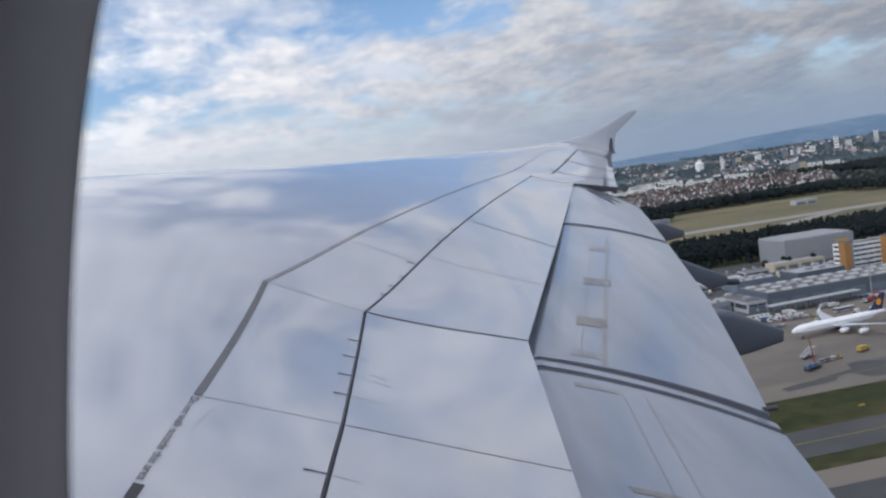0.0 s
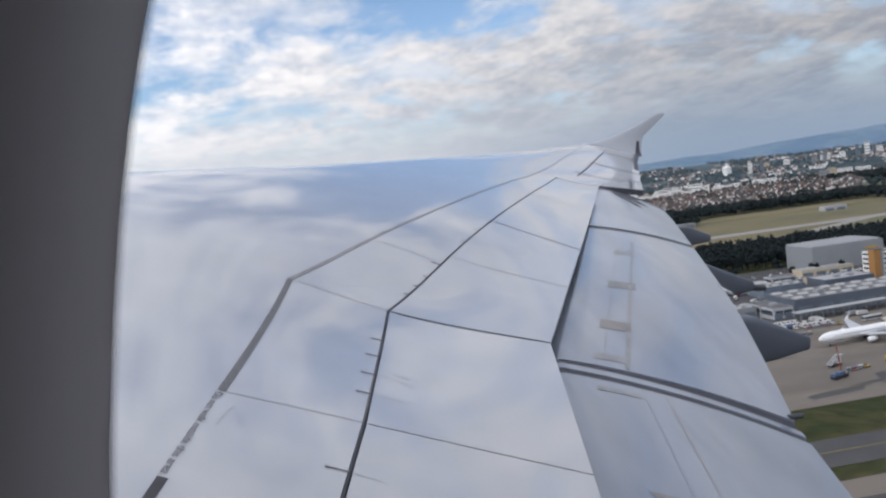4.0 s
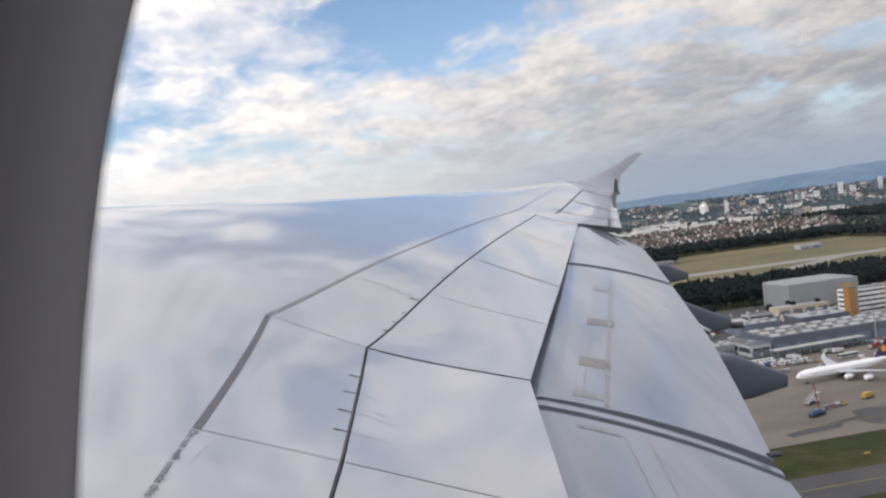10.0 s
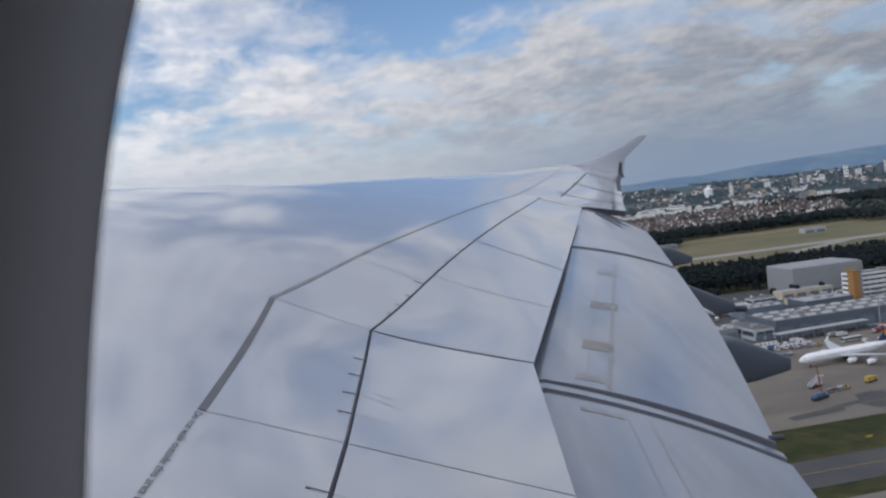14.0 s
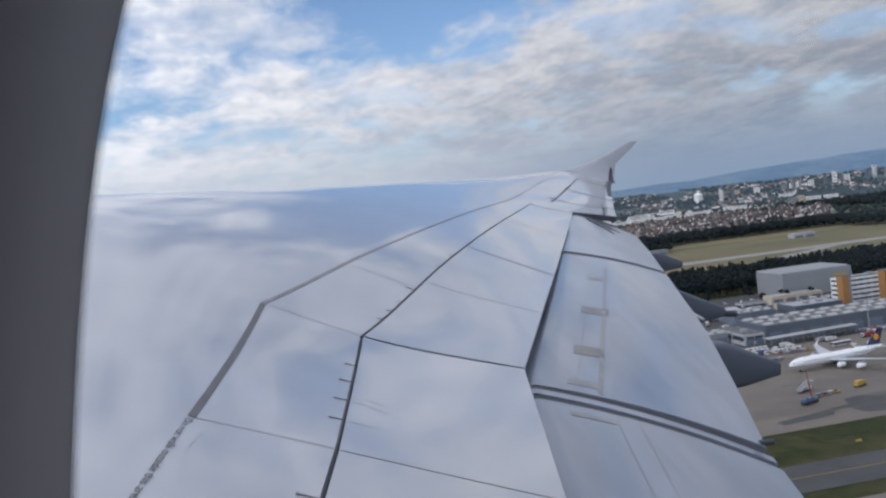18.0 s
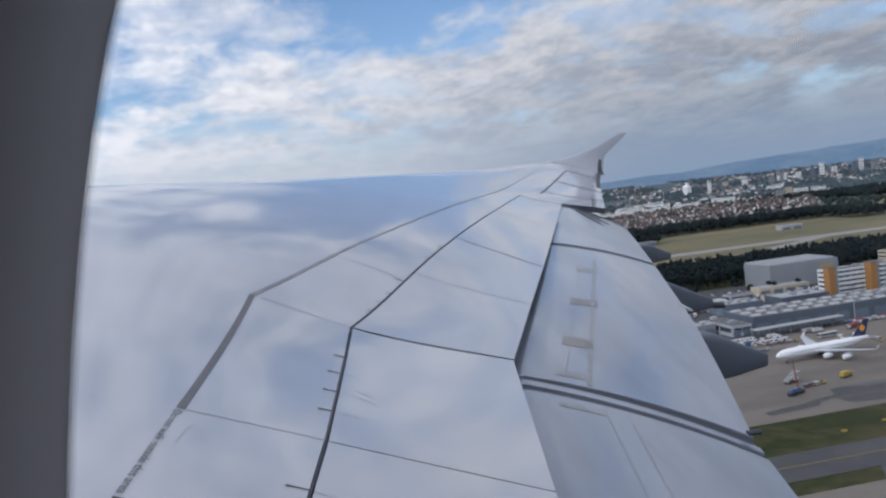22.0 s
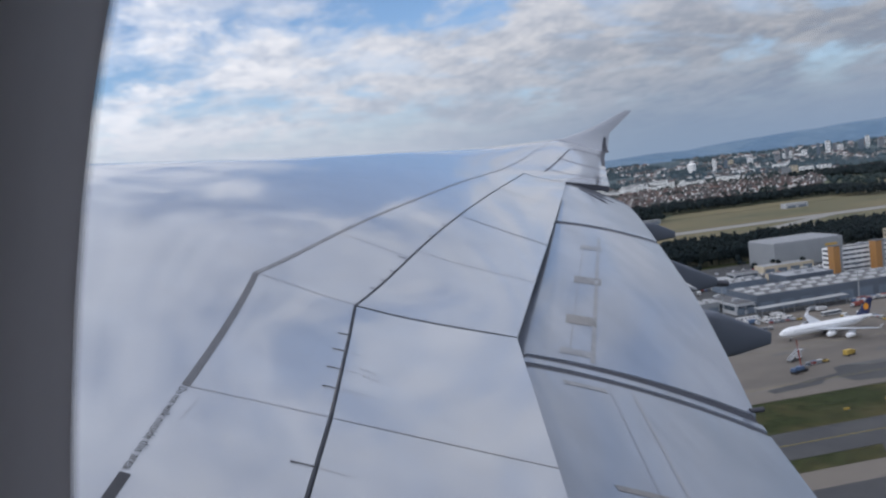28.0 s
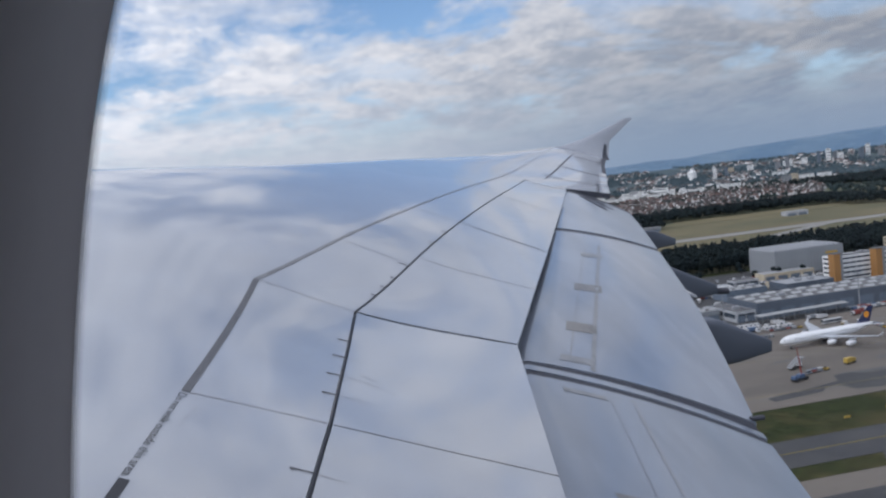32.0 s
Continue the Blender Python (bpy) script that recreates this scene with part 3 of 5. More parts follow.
part("tip_edge", ribbon("tip_edge", [(ail_x(y) - 0.07, y) for y in np.linspace(23.2, 26.35, 10)], 0.12, SEAM, lift=0.01), airliner, "dark trailing edge strip")
# rib plate in dark colour, painting the shadow line at the flap's outer end
V, F = [], []
for i, x in enumerate(np.linspace(spoil_x(18.3) - 0.05, ail_x(18.33) - 0.02, 12)):
    for yy in (18.30, 18.325):
        V += [(x, yy, top(x, 18.34) - 0.006), (x, yy, top(x, 18.34) - 0.13)]
for i in range(11):
    k = i * 4
    F += [(k, k + 1, k + 5, k + 4), (k + 2, k + 6, k + 7, k + 3), (k, k + 4, k + 6, k + 2)]
part("end_rib", mesh_of("end_rib", V, F, SEAM), airliner, "end rib beside the flap, coloured dark for its shadow line")
# winglet: swept blade blended into the tip, with a rounded nose
secs = []
for t, le, te in ((0.0, (7.62, 26.38, top(7.62, 26.38) - 0.05), (10.5, 26.38, top(10.5, 26.38) - 0.03)), (0.1, (8.3, 26.5, 2.56), (10.55, 26.5, 2.22)), (0.2, (9.0, 26.62, 2.66), (10.62, 26.62, 2.28)), (0.45, (9.7, 26.85, 2.9), (10.72, 26.85, 2.55)), (0.62, (10.25, 26.98, 3.14), (10.80, 26.98, 2.90)), (0.8, (10.75, 27.1, 3.38), (11.22, 27.1, 3.27)), (1.0, (11.42, 27.3, 3.72), (11.74, 27.3, 3.74))):
    le, te = Vector(le), Vector(te)
    n = Vector((0, 1, -0.5 if t > 0.3 else -1.5)).normalized()
    half = 0.075 * (1 - 0.6 * t)
    pts = [(0, 0), (0.08, 0.7), (0.3, 1.0), (0.65, 0.7), (1.0, 0.08)]
    ring = [le.lerp(te, u) - n * half * s for u, s in pts] + [le.lerp(te, u) + n * half * s for u, s in pts[:0:-1]]
    secs.append(ring)
V = [tuple(p) for r in secs for p in r]
nn = len(secs[0])
F = [(k * nn + i, k * nn + (i + 1) % nn, (k + 1) * nn + (i + 1) % nn, (k + 1) * nn + i) for k in range(len(secs) - 1) for i in range(nn)] + [tuple(range((len(secs) - 1) * nn, len(secs) * nn))]
WINGLET = mat("winglet_paint", (0.36, 0.38, 0.43), 0.4, 0, 0.04, 1.0, 5, 0, 0.4)
wl = mesh_of("winglet", V, F, WINGLET, True)
wl.set_sharp_from_angle(angle=radians(40))
blade = part("winglet", wl, airliner, "grey-white upturned winglet")
# dark strip along the lower trailing edge of the blade
V = []
for (x, y, z), w in (((10.50, 26.36, 2.19), 0.16), ((10.56, 26.5, 2.24), 0.17), ((10.56, 26.62, 2.30), 0.15), ((10.57, 26.74, 2.43), 0.12), ((10.60, 26.85, 2.56), 0.09), ((10.62, 26.92, 2.74), 0.05)):
    V += [(x - w, y - 0.10, z + 0.02), (x + 0.02, y - 0.05, z), (x + 0.02, y + 0.02, z), (x - w, y + 0.01, z + 0.02)]
F = [(4 * i + j, 4 * i + (j + 1) % 4, 4 * i + 4 + (j + 1) % 4, 4 * i + 4 + j) for i in range(5) for j in range(4)] + [(3, 2, 1, 0), (20, 21, 22, 23)]
part("edge_strip", mesh_of("edge_strip", V, F, SEAM), blade, "dark trailing edge strip")

# ---------------------------------------------------------------- the cabin wall round the window
def cabin():
    cx, cz, a, b, e = 0.0755, -0.09, 0.1255, 0.262, 2.6
    n = 72
    ring = []
    for i in range(n):
        th = 2 * math.pi * i / n
        c, s = math.cos(th), math.sin(th)
        ring.append((math.copysign(abs(c) ** (2 / e), c), math.copysign(abs(s) ** (2 / e), s)))
    V, F = [], []
    # y, growth of the opening: rounded lip towards the cabin, straight sleeve outward
    for y, g in ((0.075, 0.060), (0.085, 0.030), (0.105, 0.014), (0.14, 0.004), (0.2, 0.0), (0.205, 0.004), (0.215, 0.05)):
        V += [(cx + (a + g) * c, y, cz + (b + g) * s) for c, s in ring]
    k = 7
    for r in range(k - 1):
        for i in range(n):
            j = (i + 1) % n
            F.append((r * n + i, r * n + j, (r + 1) * n + j, (r + 1) * n + i))
    # flat wall panel from the lip outward to a rectangle, and the outer skin
    for y, rr in ((0.075, 0), (0.215, k - 1)):
        o = len(V)
        for i in range(n):
            th = 2 * math.pi * i / n
            c, q = math.cos(th), math.sin(th)
            m = max(abs(c), abs(q))
            V.append((3.6 * c / m, y, -0.05 + 1.3 * q / m))
        for i in range(n):
            j = (i + 1) % n
            F.append((rr * n + i, rr * n + j, o + j, o + i))
    me = mesh_of("wall_cabin", V, F, LINING, True)
    me.set_sharp_from_angle(angle=radians(50))
    ob = tagged(new("wall_cabin", me), "grey plastic cabin wall lining round the window", "wall", kind="structure")
    ob.matrix_world = AIR
    # unseen end walls added to limit the sky light that reaches the lining
    for x0, x1, nm in ((-3.65, -3.6, "wall_fore"), (3.6, 3.65, "wall_aft")):
        v, f = join_data([box_data(x0, x1, -3.0, -2.1, -1.3, 1.2), box_data(x0, x1, -0.9, 0.07, -1.3, 1.2), box_data(x0, x1, -2.1, -0.9, 0.85, 1.2)])
        o3 = tagged(new(nm, mesh_of(nm, v, f, LINING)), "plain unseen cabin end wall, its opening lets light in", "wall", kind="structure")
        o3.matrix_world = AIR
    # unseen shell behind the window, keeping open sky off the lining
    items = [box_data(-3.6, 3.6, -3.0, 0.21, -1.35, -1.3), box_data(-3.6, 3.6, -3.0, 0.21, 1.2, 1.25), box_data(-3.6, 3.6, -3.05, -3.0, -1.35, 1.25)]
    for nm, it in zip(("floor", "ceiling", "wall_far"), items):
        o2 = tagged(new(nm, mesh_of(nm, *it, LINING)), "plain grey cabin " + nm.split("_")[0], nm.split("_")[0], kind="structure")
        o2.matrix_world = AIR


def pane():
    """The clear inner pane, and added rings that soften the lining's edge."""
    w = tagged(new("window_1"), "oval cabin window with a clear pane", "window", kind="structure")
    w.matrix_world = AIR
    gm = bpy.data.materials.new("clear_pane")
    gm.use_nodes = True
    nt = gm.node_tree
    nt.nodes.clear()
    out, mx, tr, gl = (nt.nodes.new(k) for k in ("ShaderNodeOutputMaterial", "ShaderNodeMixShader", "ShaderNodeBsdfTransparent", "ShaderNodeBsdfGlossy"))
    tr.inputs[0].default_value = (0.985, 0.985, 0.985, 1)
    gl.inputs["Roughness"].default_value = 0.02
    mx.inputs[0].default_value = 0.03
    nt.links.new(tr.outputs[0], mx.inputs[1]); nt.links.new(gl.outputs[0], mx.inputs[2]); nt.links.new(mx.outputs[0], out.inputs[0])
    cx, cz, a, b, e, n = 0.0755, -0.09, 0.129, 0.266, 2.6, 48
    ring = []
    for i in range(n):
        th = 2 * math.pi * i / n
        c, q = math.cos(th), math.sin(th)
        ring.append((cx + a * math.copysign(abs(c) ** (2 / e), c), cz + b * math.copysign(abs(q) ** (2 / e), q)))
    V = [(x, y, z) for y in (0.2075, 0.2115) for x, z in ring]
    F = [tuple(range(n)), tuple(range(n, 2 * n))[::-1]] + [(i, (i + 1) % n, n + (i + 1) % n, n + i) for i in range(n)]
    p = part("pane", mesh_of("pane", V, F, gm), w, "clear acrylic pane")
    p.visible_shadow = False
    # added rings, ever more see-through over two millimetres, imitate an out-of-focus lining edge
    for k, solid in enumerate((0.88, 0.72, 0.55, 0.38, 0.22, 0.1)):
        sm = bpy.data.materials.new("edge_blur")
        sm.use_nodes = True
        st = sm.node_tree
        st.nodes.clear()
        o, x2, t2, d2 = (st.nodes.new(q) for q in ("ShaderNodeOutputMaterial", "ShaderNodeMixShader", "ShaderNodeBsdfTransparent", "ShaderNodeBsdfDiffuse"))
        d2.inputs[0].default_value = (0.50, 0.475, 0.47, 1)
        x2.inputs[0].default_value = solid
        st.links.new(t2.outputs[0], x2.inputs[1]); st.links.new(d2.outputs[0], x2.inputs[2]); st.links.new(x2.outputs[0], o.inputs[0])
        V, F = [], []
        for g in (0.0005 - 0.00042 * k, 0.0005 - 0.00042 * (k + 1)):
            for i in range(96):
                th = 2 * math.pi * i / 96
                c, q = math.cos(th), math.sin(th)
                V.append((cx + (0.1255 + g) * math.copysign(abs(c) ** (2 / e), c), 0.2005, cz + (0.262 + g) * math.copysign(abs(q) ** (2 / e), q)))
        F = [(i, (i + 1) % 96, 96 + (i + 1) % 96, 96 + i) for i in range(96)]
        r = part("seal", mesh_of("seal", V, F, sm), w, "added see-through ring that blurs the lining's edge")
        r.visible_shadow = False


cabin()
pane()

# ---------------------------------------------------------------- ground
GRASS = mat("airfield_grass", (0.032, 0.040, 0.016), 0.95, 0, 0.35, 0.02, 12, 0, 0, (0.068, 0.060, 0.028), (0.45, 0.62), spec=0.1)
FIELD = mat("dry_field", (0.17, 0.138, 0.068), 0.95, 0, 0.2, 0.005, 16, 0, 0, (0.085, 0.085, 0.04), (0.38, 0.66), stretch=(0.7, 1.2, 1))
LAND = mat("far_land", (0.06, 0.075, 0.04), 0.95, 0, 0.2, 0.004, 9, 0, 0, (0.11, 0.105, 0.06))
# far slope colour has the blue of distance haze mixed in
LAND_HAZE = mat("slope_land_haze", (0.075, 0.105, 0.122), 0.95, 0, 0.15, 0.003, 9, 0, 0, (0.10, 0.125, 0.13), spec=0.1)
CONCRETE = mat("apron_concrete", (0.152, 0.132, 0.111), 0.85, 0, 0.1, 0.02, 14, 0, 0, (0.115, 0.101, 0.087), stretch=(0.5, 1.6, 1))
ASPHALT = mat("taxiway_asphalt", (0.045, 0.046, 0.05), 0.9, 0, 0.15, 0.03, 9, 0, 0, (0.062, 0.062, 0.062))
RUNWAY = mat("runway_concrete", (0.26, 0.25, 0.235), 0.85, 0, 0.08, 0.01, 12, 0, 0, (0.24, 0.23, 0.21), stretch=(0.3, 2, 1))
PAINT_Y = mat("yellow_marking", (0.26, 0.20, 0.05), 0.8, 0, 0.2, 0.4)


def flat(name, poly, z, material, label, category, kind="structure"):
    """A sheet with a small rim, laid on the ground."""
    n = len(poly)
    V = [(x, y, z) for x, y in poly] + [(x, y, 0.0) for x, y in poly]
    F = [tuple(range(n))] + [(i, i + n, (i + 1) % n + n, (i + 1) % n) for i in range(n)]
    return tagged(new(name, mesh_of(name, V, F, material)), label, category, kind=kind)


def rect(x0, x1, y0, y1):
    return [(x0, y0), (x1, y0), (x1, y1), (x0, y1)]


g = mesh_of("ground", [(-5200, -5200, 0), (5200, -5200, 0), (5200, 5200, 0), (-5200, 5200, 0)], [(0, 1, 2, 3)], LAND)
tagged(new("ground", g), "green and brown open land reaching the horizon", "ground", kind="structure")
flat("ground_airfield", rect(-1500, 1800, -300, 740), 0.10, GRASS, "mown airfield grass with dry patches", "grass")
flat("road_near", rect(-1500, 1800, 100, 232), 0.25, ASPHALT, "dark asphalt runway beside the grass", "runway")
flat("pavement_strip", rect(-1500, 1800, 232, 246), 0.25, CONCRETE, "pale concrete shoulder strip", "pavement")
flat("taxiway", rect(-1500, 1800, 258, 284), 0.25, ASPHALT, "dark asphalt taxiway along the grass", "taxiway")
flat("apron", rect(-1500, 1800, 322, 486), 0.30, CONCRETE, "wide sand-grey concrete apron", "apron")
flat("road_works", rect(-1500, 1800, 486, 720), 0.22, ASPHALT, "dark paved yard between airport buildings", "yard")
flat("taxiway_link", [(180, 232), (200, 232), (214, 258), (196, 258)], 0.3, ASPHALT, "asphalt link between the taxiways", "taxiway")
for y, w, mm in ((271, 0.4, PAINT_Y), (340, 0.35, PAINT_Y), (402, 0.35, PAINT_Y)):
    flat("marking", rect(-600, 900, y, y + w), 0.34, mm, "painted guide line on the pavement", "marking")
STAIN = mat("tar_stain", (0.10, 0.10, 0.10), 0.8, 0, 0.2, 0.1, 6)
for x0, x1, y0, y1 in ((246, 286, 352, 356), (282, 318, 372, 375), (300, 345, 338, 342), (236, 262, 392, 394), (330, 372, 410, 413)):
    flat("tar_patch", [(x0, y0), (x1 - 6, y0), (x1, y0 + 2), (x1, y1), (x0 + 5, y1 + 1)], 0.33, STAIN, "dark tar patch on the apron concrete", "tar patch")
flat("asphalt_patch", [(200, 331), (226, 334), (230, 339), (238, 340), (240, 330), (262, 326), (300, 328), (318, 340), (300, 352), (262, 351), (256, 356), (246, 355), (242, 346), (224, 342), (200, 337)], 0.335, ASPHALT, "dark asphalt patch let into the apron concrete", "asphalt patch")
flat("asphalt_patch", [(318, 352), (352, 350), (356, 358), (330, 362), (320, 359)], 0.335, ASPHALT, "dark asphalt patch let into the apron concrete", "asphalt patch")
WEAR = mat("tyre_wear", (0.125, 0.112, 0.10), 0.85, 0, 0.2, 0.05, 8, 0, 0, (0.16, 0.143, 0.125))
for x0, x1, y0, y1, sk in ((-200, 900, 398, 405, 6), (-200, 900, 336, 343, -5), (-200, 900, 452, 460, 3)):
    flat("wheel_track", [(x0, y0), (200, y0 + sk * 0.3), (420, y0 - sk * 0.4), (x1, y0 + sk), (x1, y1 + sk), (430, y1 - sk * 0.2), (210, y1 + sk * 0.5), (x0, y1)], 0.32, WEAR, "darkened wheel track across the apron concrete", "wheel track")
# second runway and the open fields behind the first wood
flat("ground_far_grass", rect(-1500, 2600, 900, 1330), 0.30, FIELD, "dry yellow-green airfield meadow", "meadow")
flat("runway", rect(-1500, 2600, 952, 975), 0.55, RUNWAY, "pale concrete runway in dry grass", "runway")
flat("runway_far", rect(-1500, 2600, 1065, 1100), 0.55, RUNWAY, "pale concrete runway in dry grass", "runway")
flat("taxiway_cross", [(560, 975), (600, 975), (760, 1065), (720, 1065)], 0.55, RUNWAY, "pale taxiway joining two runways", "taxiway")
flat("field", [(1150, 1400), (2600, 1380), (2600, 1950), (1500, 1900), (1180, 1700)], 0.4, FIELD, "dry yellow field edged by woods", "field")
flat("field", [(620, 1340), (1000, 1336), (1100, 1420), (700, 1440)], 0.4, FIELD, "dry yellow field edged by woods", "field")
flat("field", [(2000, 2350), (3000, 2300), (3000, 2520), (2100, 2500)], 0.4, FIELD, "dry yellow field edged by woods", "field")

# ---------------------------------------------------------------- woods
LEAF = mat("wood_foliage", (0.0125, 0.019, 0.0215), 0.9, 0, 0.25, 0.05, 20, 0, 0, (0.018, 0.025, 0.025), island=0.3, spec=0.05)
# town and far foliage are blued and paled to imitate haze
LEAF_HAZE_MID = mat("town_foliage_haze", (0.024, 0.038, 0.040), 0.95, 0, 0.25, 0.01, 20, 0, 0, (0.036, 0.048, 0.044), island=0.25, spec=0.1)
LEAF_HAZE_FAR = mat("far_foliage_haze", (0.056, 0.083, 0.100), 0.95, 0, 0.2, 0.01, 20, 0, 0, (0.068, 0.094, 0.104), island=0.15, spec=0.1)
rng = np.random.RandomState(5)


def ico_data(level):
    bm = bmesh.new()
    bmesh.ops.create_icosphere(bm, subdivisions=level, radius=1.0)
    bm.verts.ensure_lookup_table()
    v = np.array([p.co[:] for p in bm.verts])
    f = np.array([[q.index for q in p.verts] for p in bm.faces])
    bm.free()
    return v, f


ICO1 = ico_data(1)


def mesh_arrays(name, V, F, material, index=None):
    """A mesh from arrays of triangles."""
    me = bpy.data.meshes.new(name)
    me.vertices.add(len(V)); me.loops.add(F.size); me.polygons.add(len(F))
    me.vertices.foreach_set("co", np.ascontiguousarray(V, np.float32).ravel())
    me.loops.foreach_set("vertex_index", np.ascontiguousarray(F, np.int32).ravel())
    me.polygons.foreach_set("loop_start", np.arange(0, F.size, F.shape[1], dtype=np.int32))
    for mm in (material if isinstance(material, (list, tuple)) else [material]):
        me.materials.append(mm)
    if index is not None:
        me.polygons.foreach_set("material_index", np.ascontiguousarray(index, np.int32))
    me.update(calc_edges=True)
    me.validate()
    return me


def wood(name, pts, height, spread, clumps, label, ico=ICO1, lift=lambda x, y: 0.0, leaf=LEAF):
    """Many crowns of ragged clumps."""
    bv, bf = ico
    VV, FF, o = [], [], 0
    for x, y in pts:
        h = height * rng.uniform(0.7, 1.25)
        g = lift(x, y)
        for c in range(clumps):
            r = spread * rng.uniform(0.55, 1.0) * (1.0 if c == 0 else 0.65)
            off = np.array([0, 0, h - r * 1.1]) if c == 0 else np.array([*rng.uniform(-0.75, 0.75, 2) * spread, h * rng.uniform(0.45, 0.85)])
            jag = bv * (1 + rng.uniform(-0.28, 0.28, (len(bv), 1)))
            VV.append(jag * (r, r, r * rng.uniform(0.9, 1.5)) + off + (x, y, g))
            FF.append(bf + o)
            o += len(bv)
        # trunk as a thin wedge
        VV.append(np.array([(x - 0.25, y, g), (x + 0.25, y, g), (x, y + 0.3, g), (x, y, g + h * 0.7)]))
        FF.append(np.array([(0, 1, 3), (1, 2, 3), (2, 0, 3)]) + o)
        o += 4
    ob = new(name, mesh_arrays(name, np.concatenate(VV), np.concatenate(FF), leaf))
    return tagged(ob, label, "woodland", kind="stuff")


def scatter(x0, x1, y0, y1, step, keep=lambda x, y: True):
    pts = []
    for y in np.arange(y0, y1, step):
        for x in np.arange(x0, x1, step):
            p, q = x + rng.uniform(-0.45, 0.45) * step, y + rng.uniform(-0.45, 0.45) * step
            if keep(p, q):
                pts.append((p, q))
    return pts


seen = lambda x, y: 0.30 * y < x < 0.88 * y
wood("wood_near", scatter(200, 800, 724, 900, 4.4, lambda x, y: seen(x, y) and y > 732 + 25 * noise.noise((x / 60, 0, 0)) and y < 880 + 18 * noise.noise((x / 40, 5, 0))), 14, 2.0, 9, "dense dark green wood beside the runway")
wood("wood_middle", scatter(400, 1250, 1310, 1560, 8.0, lambda x, y: seen(x, y) and x < 1090 + 80 * noise.noise((y / 90, 3, 0)) and not (620 < x < 1000 and y < 1430)), 16, 4.2, 2, "dense dark green wood behind the runway")
wood("wood_hedge", scatter(1100, 1900, 1330, 1400, 10.0, lambda x, y: seen(x, y) and noise.noise((x / 80, y / 50, 2)) > -0.15), 13, 5.0, 2, "row of dark green trees between fields")
wood("wood_far", scatter(1350, 2700, 1950, 2300, 15.0, lambda x, y: seen(x, y) and x > 1500 + 120 * noise.noise((y / 120, 1, 0))), 18, 8.5, 1, "wide dark green wood before the city")
wood("wood_distant", scatter(1900, 3100, 2560, 3100, 24.0, lambda x, y: seen(x, y) and x > 0.66 * y + 150 * noise.noise((y / 150, 4, 0))), 19, 14, 1, "distant wood below the hills, foliage tinted haze blue", leaf=LEAF_HAZE_FAR)
wood("town_trees", scatter(500, 2400, 1580, 3300, 25.0, lambda x, y: seen(x, y) and noise.noise((x / 160, y / 160, 8)) > -0.15), 10, 6, 2, "trees among the town houses, foliage tinted slightly haze blue", leaf=LEAF_HAZE_MID)
wood("yard_trees", scatter(250, 620, 660, 735, 15.0, lambda x, y: noise.noise((x / 40, y / 30, 9)) > 0.1), 9, 3.6, 3, "small green trees round the airport halls")

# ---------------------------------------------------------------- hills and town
# the hills' blue is distance haze put into the base colour
HILL_HAZE = mat("hill_haze_blue", (0.125, 0.195, 0.28), 1.0, 0, 0.10, 0.004, 8, 0, 0, (0.165, 0.235, 0.31), spec=0.1)


def rise(x, y):
    """Height of the far land, which climbs towards the hills."""
    return float(np.interp(math.hypot(x, y), (3200, 3700, 4200, 4650, 4800), (0, 16, 46, 78, 84)))


def hills():
    """Far land climbing from the plain, and the ridge behind it."""
    n = 160
    rings = (3200, 3450, 3700, 3950, 4200, 4450, 4650, 4800)
    V, F = [], []
    for i in range(n + 1):
        a = radians(180 * i / n)
        V += [(math.cos(a) * r, math.sin(a) * r, rise(r, 0) + 0.3) for r in rings]
    k = len(rings)
    F = [(k * i + j, k * i + j + 1, k * i + k + j + 1, k * i + k + j) for i in range(n) for j in range(k - 1)]
    tagged(new("ground_far", mesh_of("ground_far", V, F, LAND_HAZE, True)), "far land climbing towards the hills, tinted haze blue", "land", kind="structure")
    V, F = [], []
    for i in range(n + 1):
        a = radians(180 * i / n)
        side = max(0.0, min(1.0, (math.degrees(a) - 50) / 18))
        side = side * side * (3 - 2 * side)
        h = 122 + 62 * (1 - side) + 20 * noise.noise((a * 9, 2.0, 0)) + 10 * noise.noise((a * 24, 2.0, 1)) + 3 * noise.noise((a * 90, 2.0, 2))
        V += [(math.cos(a) * r, math.sin(a) * r, z) for r, z in ((4620, 70), (4760, 0.45 * h + 45), (4860, 0.15 * 100 + 0.85 * h), (4920, h))]
    F = [(4 * i + j, 4 * i + j + 1, 4 * i + 5 + j, 4 * i + 4 + j) for i in range(n) for j in range(3)]
    tagged(new("backdrop_hills", mesh_of("backdrop_hills", V, F, HILL_HAZE, True)), "long wooded hills on the horizon, tinted haze blue", "hills", kind="structure")


hills()

wood("slope_woods", [p for p in scatter(900, 3700, 2700, 4300, 24.0, lambda x, y: seen(x, y) and 3250 < math.hypot(x, y) < 4700 and noise.noise((x / 260, y / 260, 12)) > -0.15)], 10, 7, 1, "distant woods on the slope below the hills, tinted haze blue", lift=rise, leaf=LEAF_HAZE_FAR)
ROOF_R = mat("tile_roof", (0.10, 0.056, 0.045), 0.85, 0, 0.25, 0.02, 30, second=(0.07, 0.066, 0.068), island=0.65)
PLASTER = mat("town_plaster", (0.47, 0.46, 0.445), 0.9, 0, 0.1, 0.05, 10, island=0.6)


